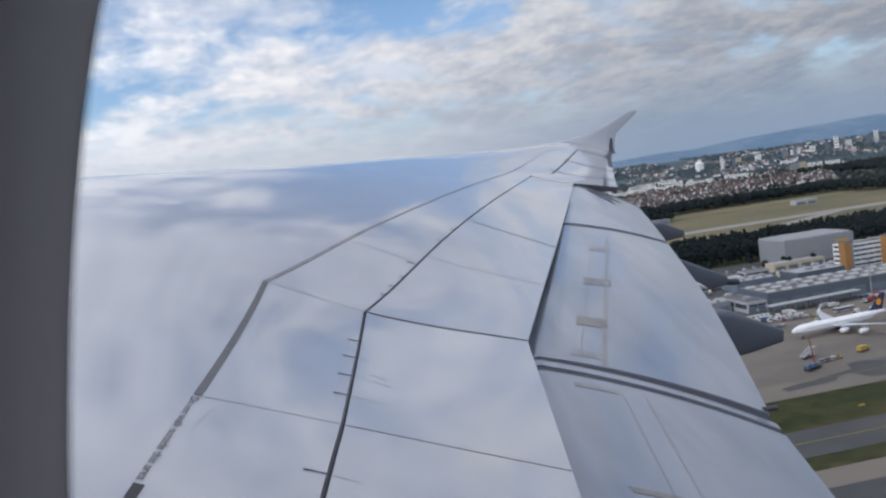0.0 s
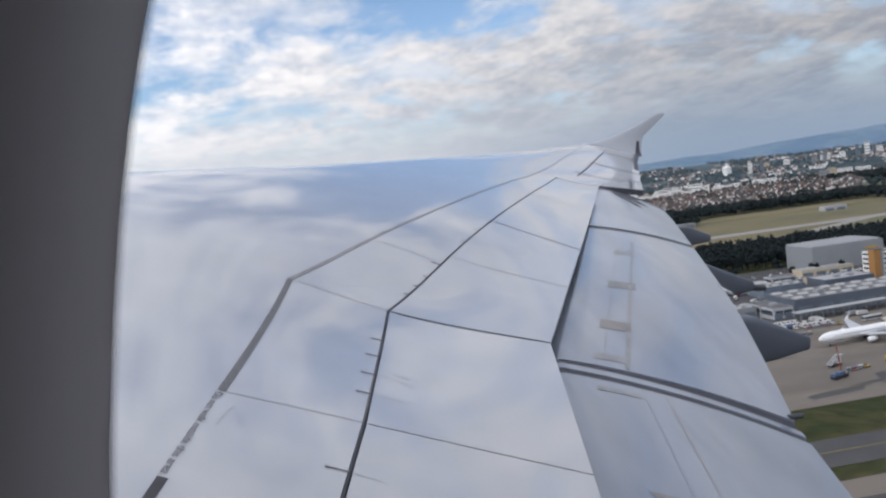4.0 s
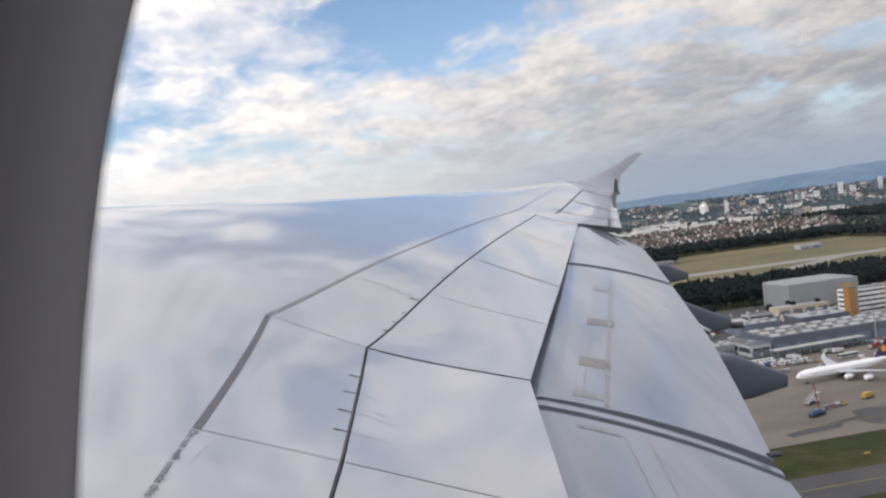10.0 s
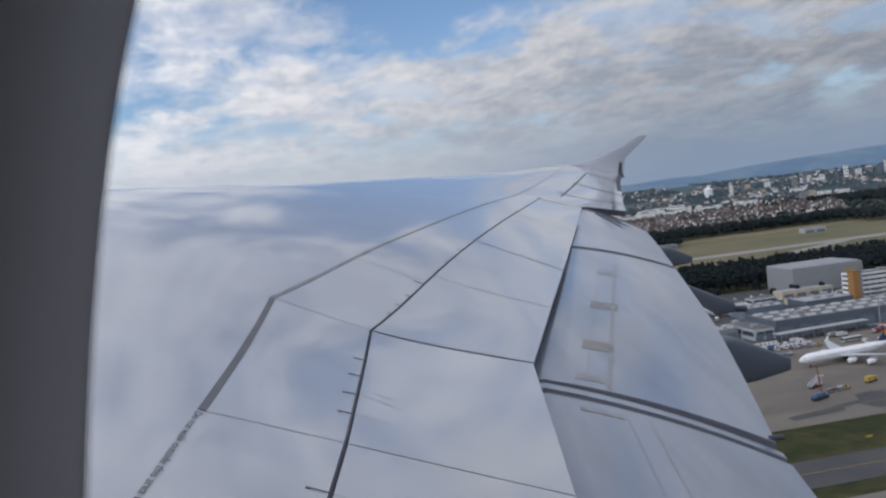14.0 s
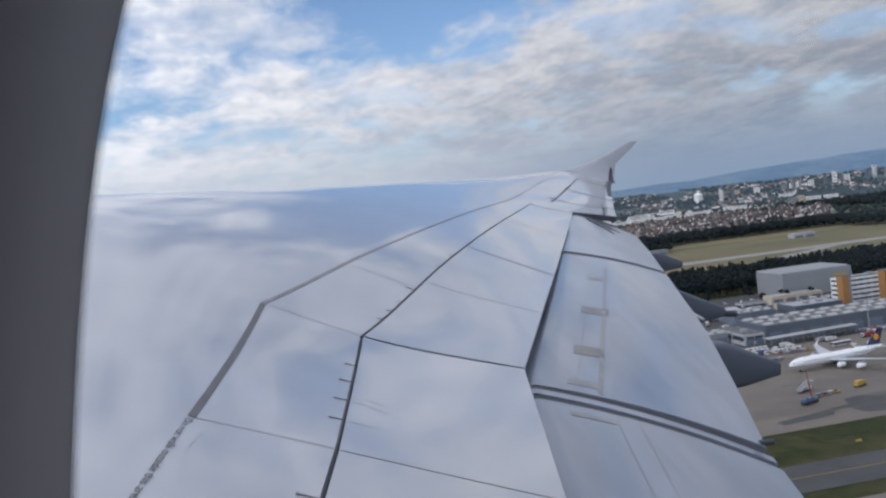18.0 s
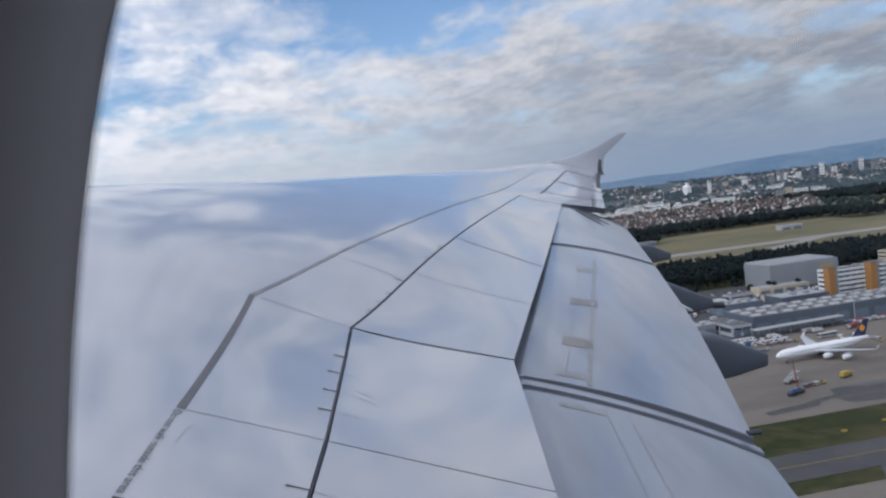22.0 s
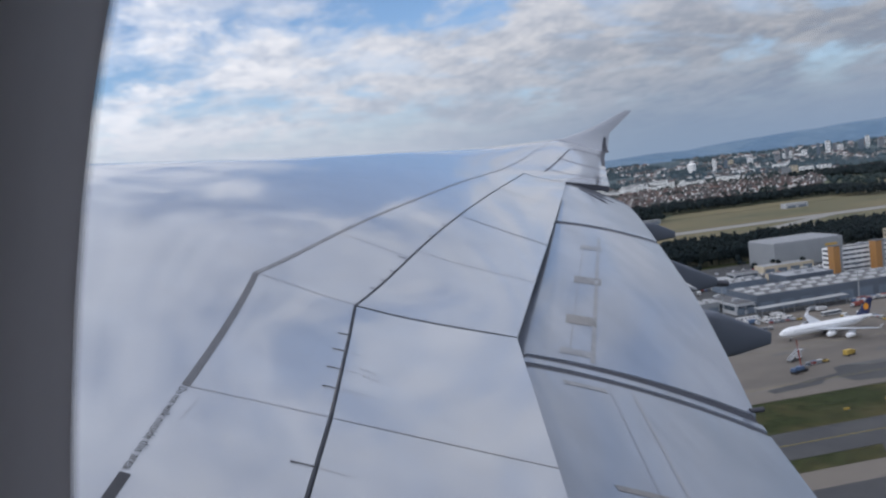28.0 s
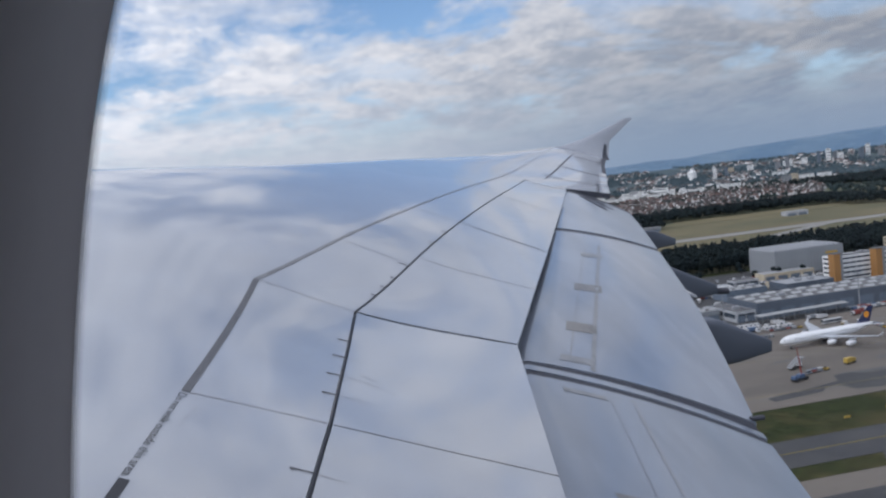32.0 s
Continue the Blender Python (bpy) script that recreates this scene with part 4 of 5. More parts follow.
def town(name, pts, size, label):
    VV, FF, MI, o = [], [], [], 0
    base = np.array([(-1, -1, 0), (1, -1, 0), (1, 1, 0), (-1, 1, 0), (-1, -1, 1), (1, -1, 1), (1, 1, 1), (-1, 1, 1), (-1, 0, 1.75), (1, 0, 1.75)], float)
    tri = np.array([(0, 1, 5), (0, 5, 4), (1, 2, 6), (1, 6, 5), (2, 3, 7), (2, 7, 6), (3, 0, 4), (3, 4, 7), (5, 6, 9), (7, 4, 8), (4, 5, 9), (4, 9, 8), (6, 7, 8), (6, 8, 9)])
    idx = [0] * 10 + [1] * 4
    for x, y in pts:
        a = rng.choice([0.2, 1.77]) + rng.uniform(-0.15, 0.15)
        s = size * rng.uniform(0.7, 1.5)
        w = base * (s * rng.uniform(0.9, 1.6), s * 0.75, rng.uniform(4.5, 8))
        c, d = math.cos(a), math.sin(a)
        p = w.copy()
        p[:, 0], p[:, 1] = w[:, 0] * c - w[:, 1] * d + x, w[:, 0] * d + w[:, 1] * c + y
        p[:, 2] += rise(x, y)
        VV.append(p); FF.append(tri + o); MI += idx
        o += 10
    return tagged(new(name, mesh_arrays(name, np.concatenate(VV), np.concatenate(FF), [PLASTER, ROOF_R], MI)), label, "houses", kind="stuff")


town("town_houses", scatter(560, 1800, 1600, 2420, 21, lambda x, y: seen(x, y) and x < 0.70 * y and noise.noise((x / 120, y / 120, 3)) > -0.12), 5.2, "town of white houses with red tiled roofs")
town("suburb_houses", scatter(900, 3300, 2450, 4300, 52, lambda x, y: seen(x, y) and math.hypot(x, y) < 4640 and noise.noise((x / 200, y / 200, 6)) > 0.0), 9, "far suburb of pale houses")

WHITE = mat("white_facade", (0.80, 0.80, 0.78), 0.7, 0, 0.05, 0.05, 8)
PALE = mat("pale_cladding", (0.40, 0.41, 0.42), 0.7, 0, 0.08, 0.05, 8)
GREYB = mat("grey_facade", (0.25, 0.265, 0.28), 0.7, 0, 0.08, 0.05, 8)
BLUEB = mat("blue_grey_facade", (0.14, 0.175, 0.22), 0.6, 0, 0.08, 0.05, 8)
BEIGE = mat("beige_facade", (0.52, 0.45, 0.33), 0.8, 0, 0.08, 0.05, 8)
GLASSB = mat("window_glass", (0.05, 0.065, 0.085), 0.12, 0, 0.1, 0.2, 4)
ROOF_G = mat("flat_roof_grey", (0.13, 0.13, 0.135), 0.85, 0, 0.12, 0.05, 9, second=(0.10, 0.10, 0.105))
ROOF_L = mat("metal_roof_pale", (0.30, 0.31, 0.325), 0.5, 0, 0.06, 0.06, 9)
ORANGE = mat("orange_cladding", (0.36, 0.18, 0.055), 0.7, 0, 0.08, 0.2)
SKYLIGHT = mat("skylight_white", (0.36, 0.37, 0.375), 0.5, 0, 0.08, 0.3)
DOOR_D = mat("hall_door", (0.10, 0.12, 0.15), 0.6, 0, 0.1, 0.2)
RED = mat("red_paint", (0.27, 0.055, 0.04), 0.5, 0, 0.1, 0.5)
BLUE = mat("blue_paint", (0.075, 0.125, 0.22), 0.5, 0, 0.1, 0.5)


def high_rise(x, y, w, d, h, material, label, turn=0.2, floors=8, rows=0):
    t = thing("apartment_building", label, "building", pose(x, y, rise(x, y), 0, 0, math.degrees(turn)), "far city buildings")
    part("wall", box_mesh("wall", (-w / 2, w / 2, -d / 2, d / 2, 0, h), material), t)
    part("roof", box_mesh("roof", (-w * 0.2, w * 0.25, -d * 0.3, d * 0.2, h, h + 3), ROOF_G), t)
    n = floors
    for i in range(n):
        z = h * (i + 0.45) / n
        part("window", box_mesh("window", (-w * 0.46, w * 0.46, -d / 2 - 0.15, -d / 2 + 0.1, z, z + h / n * 0.26), GLASSB), t)
    return t


# white works and blocks beyond the town
for x, y, w, d, h, mm in ((1290, 2700, 70, 30, 32, WHITE), (1180, 2640, 34, 20, 34, WHITE), (1100, 2760, 50, 30, 20, WHITE), (1420, 2720, 60, 30, 22, WHITE), (1240, 2480, 20, 18, 46, WHITE),
                          (1620, 2500, 40, 22, 46, GREYB), (1660, 2520, 34, 20, 52, BEIGE), (1720, 2540, 60, 20, 40, WHITE), (1800, 2560, 60, 20, 36, WHITE), (1560, 2780, 90, 30, 24, WHITE),
                          (1000, 2820, 40, 24, 36, GREYB), (1050, 2700, 26, 20, 44, WHITE), (1350, 3050, 120, 30, 18, WHITE), (1760, 3000, 110, 30, 22, WHITE), (1950, 3050, 80, 30, 26, WHITE)):
    high_rise(x, y, w * 0.75, d * 0.8, h * 0.6, mm, "pale block of flats beyond the town", -0.55, max(3, int(h / 8)))
for x, y, w, h in ((1020, 2520, 66, 15), (1090, 2560, 52, 20), (1150, 2500, 40, 17), (1130, 2620, 70, 24), (1240, 2640, 46, 30), (1330, 2600, 80, 16), (1500, 2640, 60, 18)):
    high_rise(x, y, w, 24, h, WHITE, "bright white works hall beyond the town", -0.55, 3)
# city skyline
for k, (x, y, w, h, mm) in enumerate(((1830, 3350, 26, 86, WHITE), (1885, 3350, 24, 74, BLUEB), (2100, 3300, 36, 60, GREYB), (2160, 3320, 24, 84, GREYB), (2250, 3330, 36, 62, WHITE), (2300, 3300, 22, 96, BLUEB), (2340, 3290, 30, 108, WHITE),
                                     (2380, 3300, 24, 78, GREYB), (2480, 3260, 30, 82, BLUEB), (2520, 3270, 26, 104, WHITE), (2570, 3250, 40, 66, GREYB), (2030, 3400, 40, 58, WHITE), (2200, 3380, 60, 50, WHITE), (1960, 3450, 50, 52, BEIGE), (2440, 3350, 44, 58, WHITE), (2640, 3220, 26, 90, BLUEB))):
    high_rise(x, y, w * 0.62, w * 0.55, h * 0.56, mm, "city tower block on the skyline", -0.5, 5)
# a domed hall on the skyline
dome = thing("domed_hall", "white domed hall on the city skyline", "building", pose(1760, 3420, rise(1760, 3420)) @ Matrix.Scale(0.55, 4))
part("wall", mesh_of("wall", *tube_data([((0, 0, 0), 34, 34, (1, 0, 0), (0, 1, 0)), ((0, 0, 52), 34, 34, (1, 0, 0), (0, 1, 0))], 24), WHITE), dome)
part("roof", mesh_of("roof", *tube_data([((0, 0, 52 + 30 * math.sin(a)), max(0.5, 34 * math.cos(a)), max(0.5, 34 * math.cos(a)), (1, 0, 0), (0, 1, 0)) for a in np.linspace(0, 1.5, 7)], 24), WHITE, True), dome)

# ---------------------------------------------------------------- airport buildings


def hall(name, x0, x1, y0, y1, h, wall, roof, label, doors=0, skylights=(0, 0), bands=0, parapet=1.0, turn=0.0, plant=0):
    t = thing(name, label, "building", pose((x0 + x1) / 2, (y0 + y1) / 2, 0, 0, 0, turn))
    w, d = (x1 - x0) / 2, (y1 - y0) / 2
    part("wall", box_mesh("wall", (-w, w, -d, d, 0, h), wall), t)
    part("roof", box_mesh("roof", (-w + 0.4, w - 0.4, -d + 0.4, d - 0.4, h, h + 0.25), roof), t)
    for q in ((-w, w, -d, -d + 0.4), (-w, w, d - 0.4, d), (-w, -w + 0.4, -d + 0.4, d - 0.4), (w - 0.4, w, -d + 0.4, d - 0.4)):
        part("parapet", box_mesh("parapet", (*q, h, h + parapet), wall), t)
    for i in range(doors):
        c = -w + (i + 0.5) * 2 * w / doors
        dw = 0.36 * 2 * w / doors
        p = part("door", box_mesh("door", (c - dw, c + dw, -d - 0.12, -d + 0.05, 0, h * 0.62), DOOR_D), t)
        for k in range(3):
            part("panel", box_mesh("panel", (c - dw + k * dw * 0.667 + 0.15, c - dw + (k + 1) * dw * 0.667 - 0.15, -d - 0.2, -d - 0.1, 0.2, h * 0.60), BLUEB), p)
    nx, ny = skylights
    for i in range(nx):
        for j in range(ny):
            cx, cy = -w + (i + 0.5) * 2 * w / nx, -d + (j + 0.5) * 2 * d / ny
            sw, sd = 0.30 * 2 * w / nx, 0.18 * 2 * d / ny
            v = [(cx - sw, cy - sd, h + 0.2), (cx + sw, cy - sd, h + 0.2), (cx + sw, cy + sd, h + 0.2), (cx - sw, cy + sd, h + 0.2), (cx - sw * 0.9, cy, h + 1.6), (cx + sw * 0.9, cy, h + 1.6)]
            part("skylight", mesh_of("skylight", v, [(0, 1, 5, 4), (1, 2, 5), (2, 3, 4, 5), (3, 0, 4)], SKYLIGHT), t)
    for i in range(bands):
        z = h * (i + 0.4) / max(bands, 1)
        fh = h / max(bands, 1) * 0.42
        part("window", box_mesh("window", (-w + 1, w - 1, -d - 0.08, -d + 0.1, z, z + fh), GLASSB), t)
        part("window", box_mesh("window", (-w - 0.08, -w + 0.1, -d + 1, d - 1, z, z + fh), GLASSB), t)
        for k in range(int(2 * w / 6)):
            part("mullion", box_mesh("mullion", (-w + 1 + k * 6, -w + 1.5 + k * 6, -d - 0.14, -d, z, z + fh), wall), t)
    for k in range(plant):
        px, py = rng.uniform(-w * 0.7, w * 0.7), rng.uniform(-d * 0.6, d * 0.6)
        part("roof_plant", box_mesh("roof_plant", (px - 2, px + 2.5, py - 1.5, py + 1.5, h + 0.2, h + 2.2), ROOF_L), t)
    return t


DARKB = mat("dark_cladding", (0.095, 0.115, 0.145), 0.6, 0, 0.1, 0.05, 8)
SIGN_Y = mat("sign_yellow", (0.50, 0.30, 0.05), 0.6, 0, 0.05, 0.3)
HALLS = [("cargo_hall", 296, 474, 502, 540, 11, DARKB, ROOF_G, "long dark cargo hall with three rows of white skylights", 12, (15, 3), 0, 0.5, 0, 4),
         ("hall_annex", 281, 295.5, 503, 538, 7, PALE, ROOF_G, "pale annex at the end of the cargo hall", 2, (0, 0), 1, 0.4, 0, 1),
         ("apron_shed", 250, 279, 520, 536, 7, GREYB, ROOF_G, "grey apron shed with dark doors", 3, (4, 2), 0, 0.4),
         ("office_block", 428, 500, 604, 620, 19, WHITE, ROOF_G, "white office block with dark window bands", 0, (0, 0), 5, 0.8, 0, 3),
         ("workshop_hall", 318, 352, 580, 602, 8, BLUEB, ROOF_G, "blue-grey workshop hall with a dark roof", 3, (4, 2), 0, 0.5, 0, 2),
         ("workshop_hall", 362, 402, 570, 594, 9, DARKB, ROOF_L, "dark workshop hall with a pale roof", 3, (0, 0), 0, 0.5, 0, 2),
         ("small_depot", 330, 344, 620, 630, 6, WHITE, ROOF_L, "small white depot in the yard", 1, (0, 0), 0, 0.3),
         ("small_depot", 352, 374, 628, 640, 7, PALE, ROOF_G, "small pale depot in the yard", 2, (0, 0), 1, 0.3),
         ("small_depot", 376, 392, 612, 622, 5, BEIGE, ROOF_G, "small beige depot in the yard", 1, (0, 0), 0, 0.3),
         ("maintenance_hangar", 416, 484, 670, 712, 21, GREYB, ROOF_L, "tall grey ribbed hangar before the wood", 0, (0, 0), 0, 0.5),
         ("hangar_canopy", 392, 440, 650, 664, 6, BEIGE, ROOF_L, "low beige canopy building before the hangar", 4, (0, 0), 0, 0.3),
         ("beige_building", 566, 592, 700, 722, 15, BEIGE, ROOF_G, "beige office building before the wood", 0, (0, 0), 4, 0.8),
         ("grey_annex", 593, 612, 704, 724, 12, GREYB, ROOF_G, "grey annex of the beige office building", 0, (0, 0), 3, 0.8),
         ("sawtooth_hall", 506, 610, 628, 664, 9, BLUEB, ROOF_L, "long blue-grey hall with rows of skylights", 5, (10, 2), 0, 0.5),
         ("yellow_depot", 520, 534, 684, 694, 7, BEIGE, ROOF_L, "small yellowish depot before the wood", 1, (0, 0), 0, 0.3)]
for h in HALLS:
    t = hall(*h)
    if h[0] == "maintenance_hangar":
        # ribbed cladding, a saw-tooth roof edge and a plain yellow sign bar
        w, d, z = (h[2] - h[1]) / 2, (h[4] - h[3]) / 2, h[5]
        rib = box_mesh("cladding_rib", (-0.12, 0.12, -0.12, 0.05, 0, z), PALE)
        for i in range(23):
            part("cladding_rib", rib, t).location = (-w + 1.5 + i * (2 * w - 3) / 22, -d, 0)
        for i in range(13):
            q = part("cladding_rib", rib, t)
            q.location, q.rotation_euler = (-w, -d + 1.5 + i * (2 * d - 3) / 12, 0), (0, 0, radians(-90))
        tooth = mesh_of("roof_tooth", [(-2.3, -d + 0.5, 0), (2.3, -d + 0.5, 0), (2.3, d - 0.5, 0), (-2.3, d - 0.5, 0), (-1.6, -d + 0.5, 1.9), (-1.6, d - 0.5, 1.9)], [(0, 3, 2, 1), (0, 1, 4), (1, 2, 5, 4), (2, 3, 5), (3, 0, 4, 5)], ROOF_L)
        for i in range(14):
            part("roof_tooth", tooth, t).location = (-w + 2.9 + i * (2 * w - 5.8) / 13, 0, z + 0.26)
        part("sign_bar", box_mesh("sign_bar", (w - 18, w - 6, -d - 0.3, -d - 0.13, z - 6.5, z - 4.6), SIGN_Y), t, "plain yellow sign bar")
for x, y in ((560, 1290), (812, 1262)):
    hall("airfield_shed", x, x + 40, y, y + 16, 7, PALE if x > 700 else GREYB, ROOF_L, "pale low shed beside the far runway", 2)

# stair towers in orange on the office block
for x in (426, 464, 503):
    t = thing("stair_tower", "orange clad stair tower on the office block", "building", pose(x, 600, 0), "orange stair towers")
    part("wall", box_mesh("wall", (-4, 1.5, -3.6, 3.8, 0, 23), ORANGE), t, "orange cladding")
    part("core", box_mesh("core", (1.5, 4, -3.2, 3.8, 0, 23), GREYB), t)
    part("roof", box_mesh("roof", (-4.2, 4.2, -3.8, 4.0, 23, 23.5), ROOF_G), t)

# pale canopy along the apron
t = thing("apron_canopy", "long pale canopy roof on thin posts beside the apron", "canopy", pose(322, 492, 0.3, 0, 0, 4))
part("roof", box_mesh("roof", (-34, 34, -3.5, 3.5, 5.0, 5.5), SKYLIGHT), t)
for i in range(9):
    for yy in (-3, 3):
        part("post", box_mesh("post", (-32 + i * 8 - 0.15, -32 + i * 8 + 0.15, yy - 0.15, yy + 0.15, 0, 5.0), GREYB), t)

# ---------------------------------------------------------------- parked airliner
JET_W = mat("jet_white", (0.78, 0.79, 0.80), 0.3, 0, 0.03, 0.2, 6, 0, 0.6)
JET_B = mat("tail_blue", (0.012, 0.022, 0.085), 0.35, 0, 0.05, 0.2, 6, 0, 0.5)
JET_O = mat("tail_orange", (0.75, 0.30, 0.02), 0.4, 0, 0.05, 0.3)
TYRE = mat("rubber", (0.03, 0.03, 0.032), 0.8)
JET_G = mat("jet_grey", (0.42, 0.44, 0.47), 0.4, 0, 0.05, 0.3)


def slab(name, rootle, rootte, tiple, tipte, thick, material):
    """A tapered aerofoil blade between a root and a tip chord."""
    V = []
    for le, te, th in ((Vector(rootle), Vector(rootte), thick), (Vector(tiple), Vector(tipte), thick * 0.4)):
        span = (Vector(tiple) - Vector(rootle)).normalized()
        n = (te - le).cross(span).normalized()
        for u, s in ((0, 0), (0.12, 0.8), (0.35, 1.0), (0.7, 0.6), (1, 0.06)):
            V.append(tuple(le.lerp(te, u) + n * th * 0.5 * s))
        for u, s in ((0.7, 0.6), (0.35, 1.0), (0.12, 0.8)):
            V.append(tuple(le.lerp(te, u) - n * th * 0.5 * s))
    m = 8
    F = [(i, (i + 1) % m, m + (i + 1) % m, m + i) for i in range(m)] + [tuple(range(m))[::-1], tuple(range(m, 2 * m))]
    return mesh_of(name, V, F, material)


def jet(x, y, heading, scale, label, tail=None, engines=4):
    t = thing("parked_airliner", label, "airliner", pose(x, y, 0.3, 0, 0, heading) @ Matrix.Scale(scale, 4), "airliners on the apron")
    A, B = (0, 1, 0), (0, 0, 1)
    r = 2.9
    prof = ((-32, 0.05, -0.6), (-31.2, 0.35, -0.5), (-29.5, 0.66, -0.3), (-27, 0.9, -0.08), (-24, 1, 0), (12, 1, 0), (18, 0.92, 0.2), (25, 0.6, 0.9), (30, 0.3, 1.5), (32, 0.1, 1.9))
    part("fuselage", mesh_of("fuselage", *tube_data([((px, 0, 5.2 + pz), r * s, r * s, A, B) for px, s, pz in prof], 20), JET_W, True), t)
    for s in (-1, 1):
        w = part("wing", slab("wing", (-8, s * 2.2, 4.2), (4, s * 2.2, 3.9), (8, s * 29, 6.4), (11, s * 29, 6.4), 1.1, JET_G), t)
        part("winglet", slab("winglet", (8.6, s * 29, 6.4), (11, s * 29, 6.4), (10.8, s * 29.6, 8.4), (12, s * 29.6, 8.4), 0.15, JET_W), w)
        part("tailplane", slab("tailplane", (23, s * 1.0, 6.8), (29, s * 1.0, 6.8), (29.5, s * 9.6, 7.7), (32, s * 9.6, 7.7), 0.5, JET_W), t)
        for ex, ey in (((-5, 9.5), (0, 18.5)) if engines == 4 else ((-6, 8.5),)):
            e = part("engine", mesh_of("engine", *tube_data([((ex - 2.6, s * ey, 2.5), 1.15, 1.15, A, B), ((ex - 2.2, s * ey, 2.5), 1.4, 1.4, A, B), ((ex + 1, s * ey, 2.5), 1.3, 1.3, A, B), ((ex + 3, s * ey, 2.6), 0.7, 0.7, A, B)], 14), JET_W, True), t)
            part("pylon", box_mesh("pylon", (ex - 1.5, ex + 3.5, s * ey - 0.2, s * ey + 0.2, 3.5, 4.9), JET_G), e)
        for gx, gy in ((0.5, 3.5), (2.2, 3.5)):
            part("wheel", mesh_of("wheel", *tube_data([((gx, s * gy - 0.3, 0.75), 0.72, 0.72, (1, 0, 0), B), ((gx, s * gy + 0.3, 0.75), 0.72, 0.72, (1, 0, 0), B)], 12), TYRE), t)
        part("gear_leg", box_mesh("gear_leg", (1.1, 1.5, s * 3.5 - 0.2, s * 3.5 + 0.2, 0.7, 3.8), JET_G), t)
        for i in range(34):
            part("window", box_mesh("window", (-24 + i * 1.3, -23.6 + i * 1.3, s * 2.86 - 0.04, s * 2.86 + 0.04, 5.6, 6.15), GLASSB), t)
    part("wheel", mesh_of("wheel", *tube_data([((-25, -0.4, 0.6), 0.55, 0.55, (1, 0, 0), B), ((-25, 0.4, 0.6), 0.55, 0.55, (1, 0, 0), B)], 12), TYRE), t)
    part("gear_leg", box_mesh("gear_leg", (-25.2, -24.8, -0.2, 0.2, 0.6, 3), JET_G), t)
    part("cockpit_window", mesh_of("cockpit_window", *tube_data([((-30.35, 0, 5.62), 1.32, 0.35, A, B), ((-29.6, 0, 5.85), 1.86, 0.42, A, B)], 14), GLASSB), t)
    fin = part("tail_fin", slab("tail_fin", (20, 0, 7.6), (29.5, 0, 7.0), (29, 0, 17), (33, 0, 17), 0.8, tail or JET_B), t, "dark blue tail fin")
    for s in (-1, 1):
        part("emblem", mesh_of("emblem", *tube_data([((27.6, s * 0.28, 12.2), 1.9, 1.9, (1, 0, 0), B), ((27.6, s * 0.36, 12.2), 1.8, 1.8, (1, 0, 0), B)], 18), JET_O), fin, "round orange emblem")
    return t


jet(288, 418, 5, 0.98, "white airliner with a dark blue tail parked on the apron")
jet(470, 440, -82, 0.9, "white airliner parked nose to the hall on the apron", None, 2)

# ---------------------------------------------------------------- vehicles, masts, small things
VEH_W = mat("vehicle_white", (0.48, 0.48, 0.475), 0.4, 0, 0.05, 0.4, island=0.1)
VEH_Y = mat("vehicle_yellow", (0.42, 0.29, 0.06), 0.5, 0, 0.05, 0.4)


def truck(x, y, turn, cab, load, label, length=7.0):
    t = thing("apron_truck", label, "truck", pose(x, y, 0.3, 0, 0, turn), "vehicles on the apron")
    part("chassis", box_mesh("chassis", (0, length, -1.1, 1.1, 0.5, 0.8), TYRE), t)
    part("cab", box_mesh("cab", (0, 1.9, -1.15, 1.15, 0.8, 2.6), cab, 0.2), t)
    part("windscreen", box_mesh("windscreen", (-0.05, 0.05, -1.0, 1.0, 1.6, 2.3), GLASSB), t)
    part("load_box", box_mesh("load_box", (2.1, length, -1.2, 1.2, 0.8, 3.1), load, 0.1), t)
    for wx in (1.0, length - 1.2):
        for s in (-1, 1):
            part("wheel", mesh_of("wheel", *tube_data([((wx, s * 1.1 - 0.15, 0.5), 0.5, 0.5, (1, 0, 0), (0, 0, 1)), ((wx, s * 1.1 + 0.15, 0.5), 0.5, 0.5, (1, 0, 0), (0, 0, 1))], 10), TYRE), t)
    return t


for x, y, a, c, l, nm in ((270, 372, 200, VEH_Y, VEH_Y, "yellow"), (268, 470, 5, VEH_W, BLUE, "blue-boxed"), (330, 478, 180, VEH_W, VEH_W, "white"), (345, 474, 10, VEH_W, RED, "red-boxed"),
                          (318, 446, 40, VEH_Y, VEH_W, "yellow and white"), (356, 480, 0, RED, VEH_W, "red-cabbed"), (318, 481, 0, VEH_W, GREYB, "grey-boxed"), (300, 480, 175, VEH_W, VEH_W, "white"), (300, 568, 20, VEH_W, VEH_W, "white"), (312, 566, 5, VEH_W, GREYB, "grey-boxed"), (336, 566, 170, VEH_W, VEH_W, "white"), (410, 560, 12, VEH_W, VEH_W, "white"), (404, 600, 95, VEH_W, VEH_W, "white"), (410, 618, 100, VEH_W, BLUE, "blue-boxed"), (352, 612, 0, VEH_W, VEH_W, "white"), (300, 590, 60, VEH_W, VEH_W, "white"), (306, 606, 10, VEH_W, RED, "red-boxed"), (420, 640, 5, VEH_W, VEH_W, "white")):
    truck(x, y, a, c, l, nm + " apron truck parked on the concrete")


def wheels(t, xs, half, r=0.5):
    for wx in xs:
        for s in (-1, 1):
            part("wheel", mesh_of("wheel", *tube_data([((wx, s * half - 0.15, r), r, r, (1, 0, 0), (0, 0, 1)), ((wx, s * half + 0.15, r), r, r, (1, 0, 0), (0, 0, 1))], 10), TYRE), t)


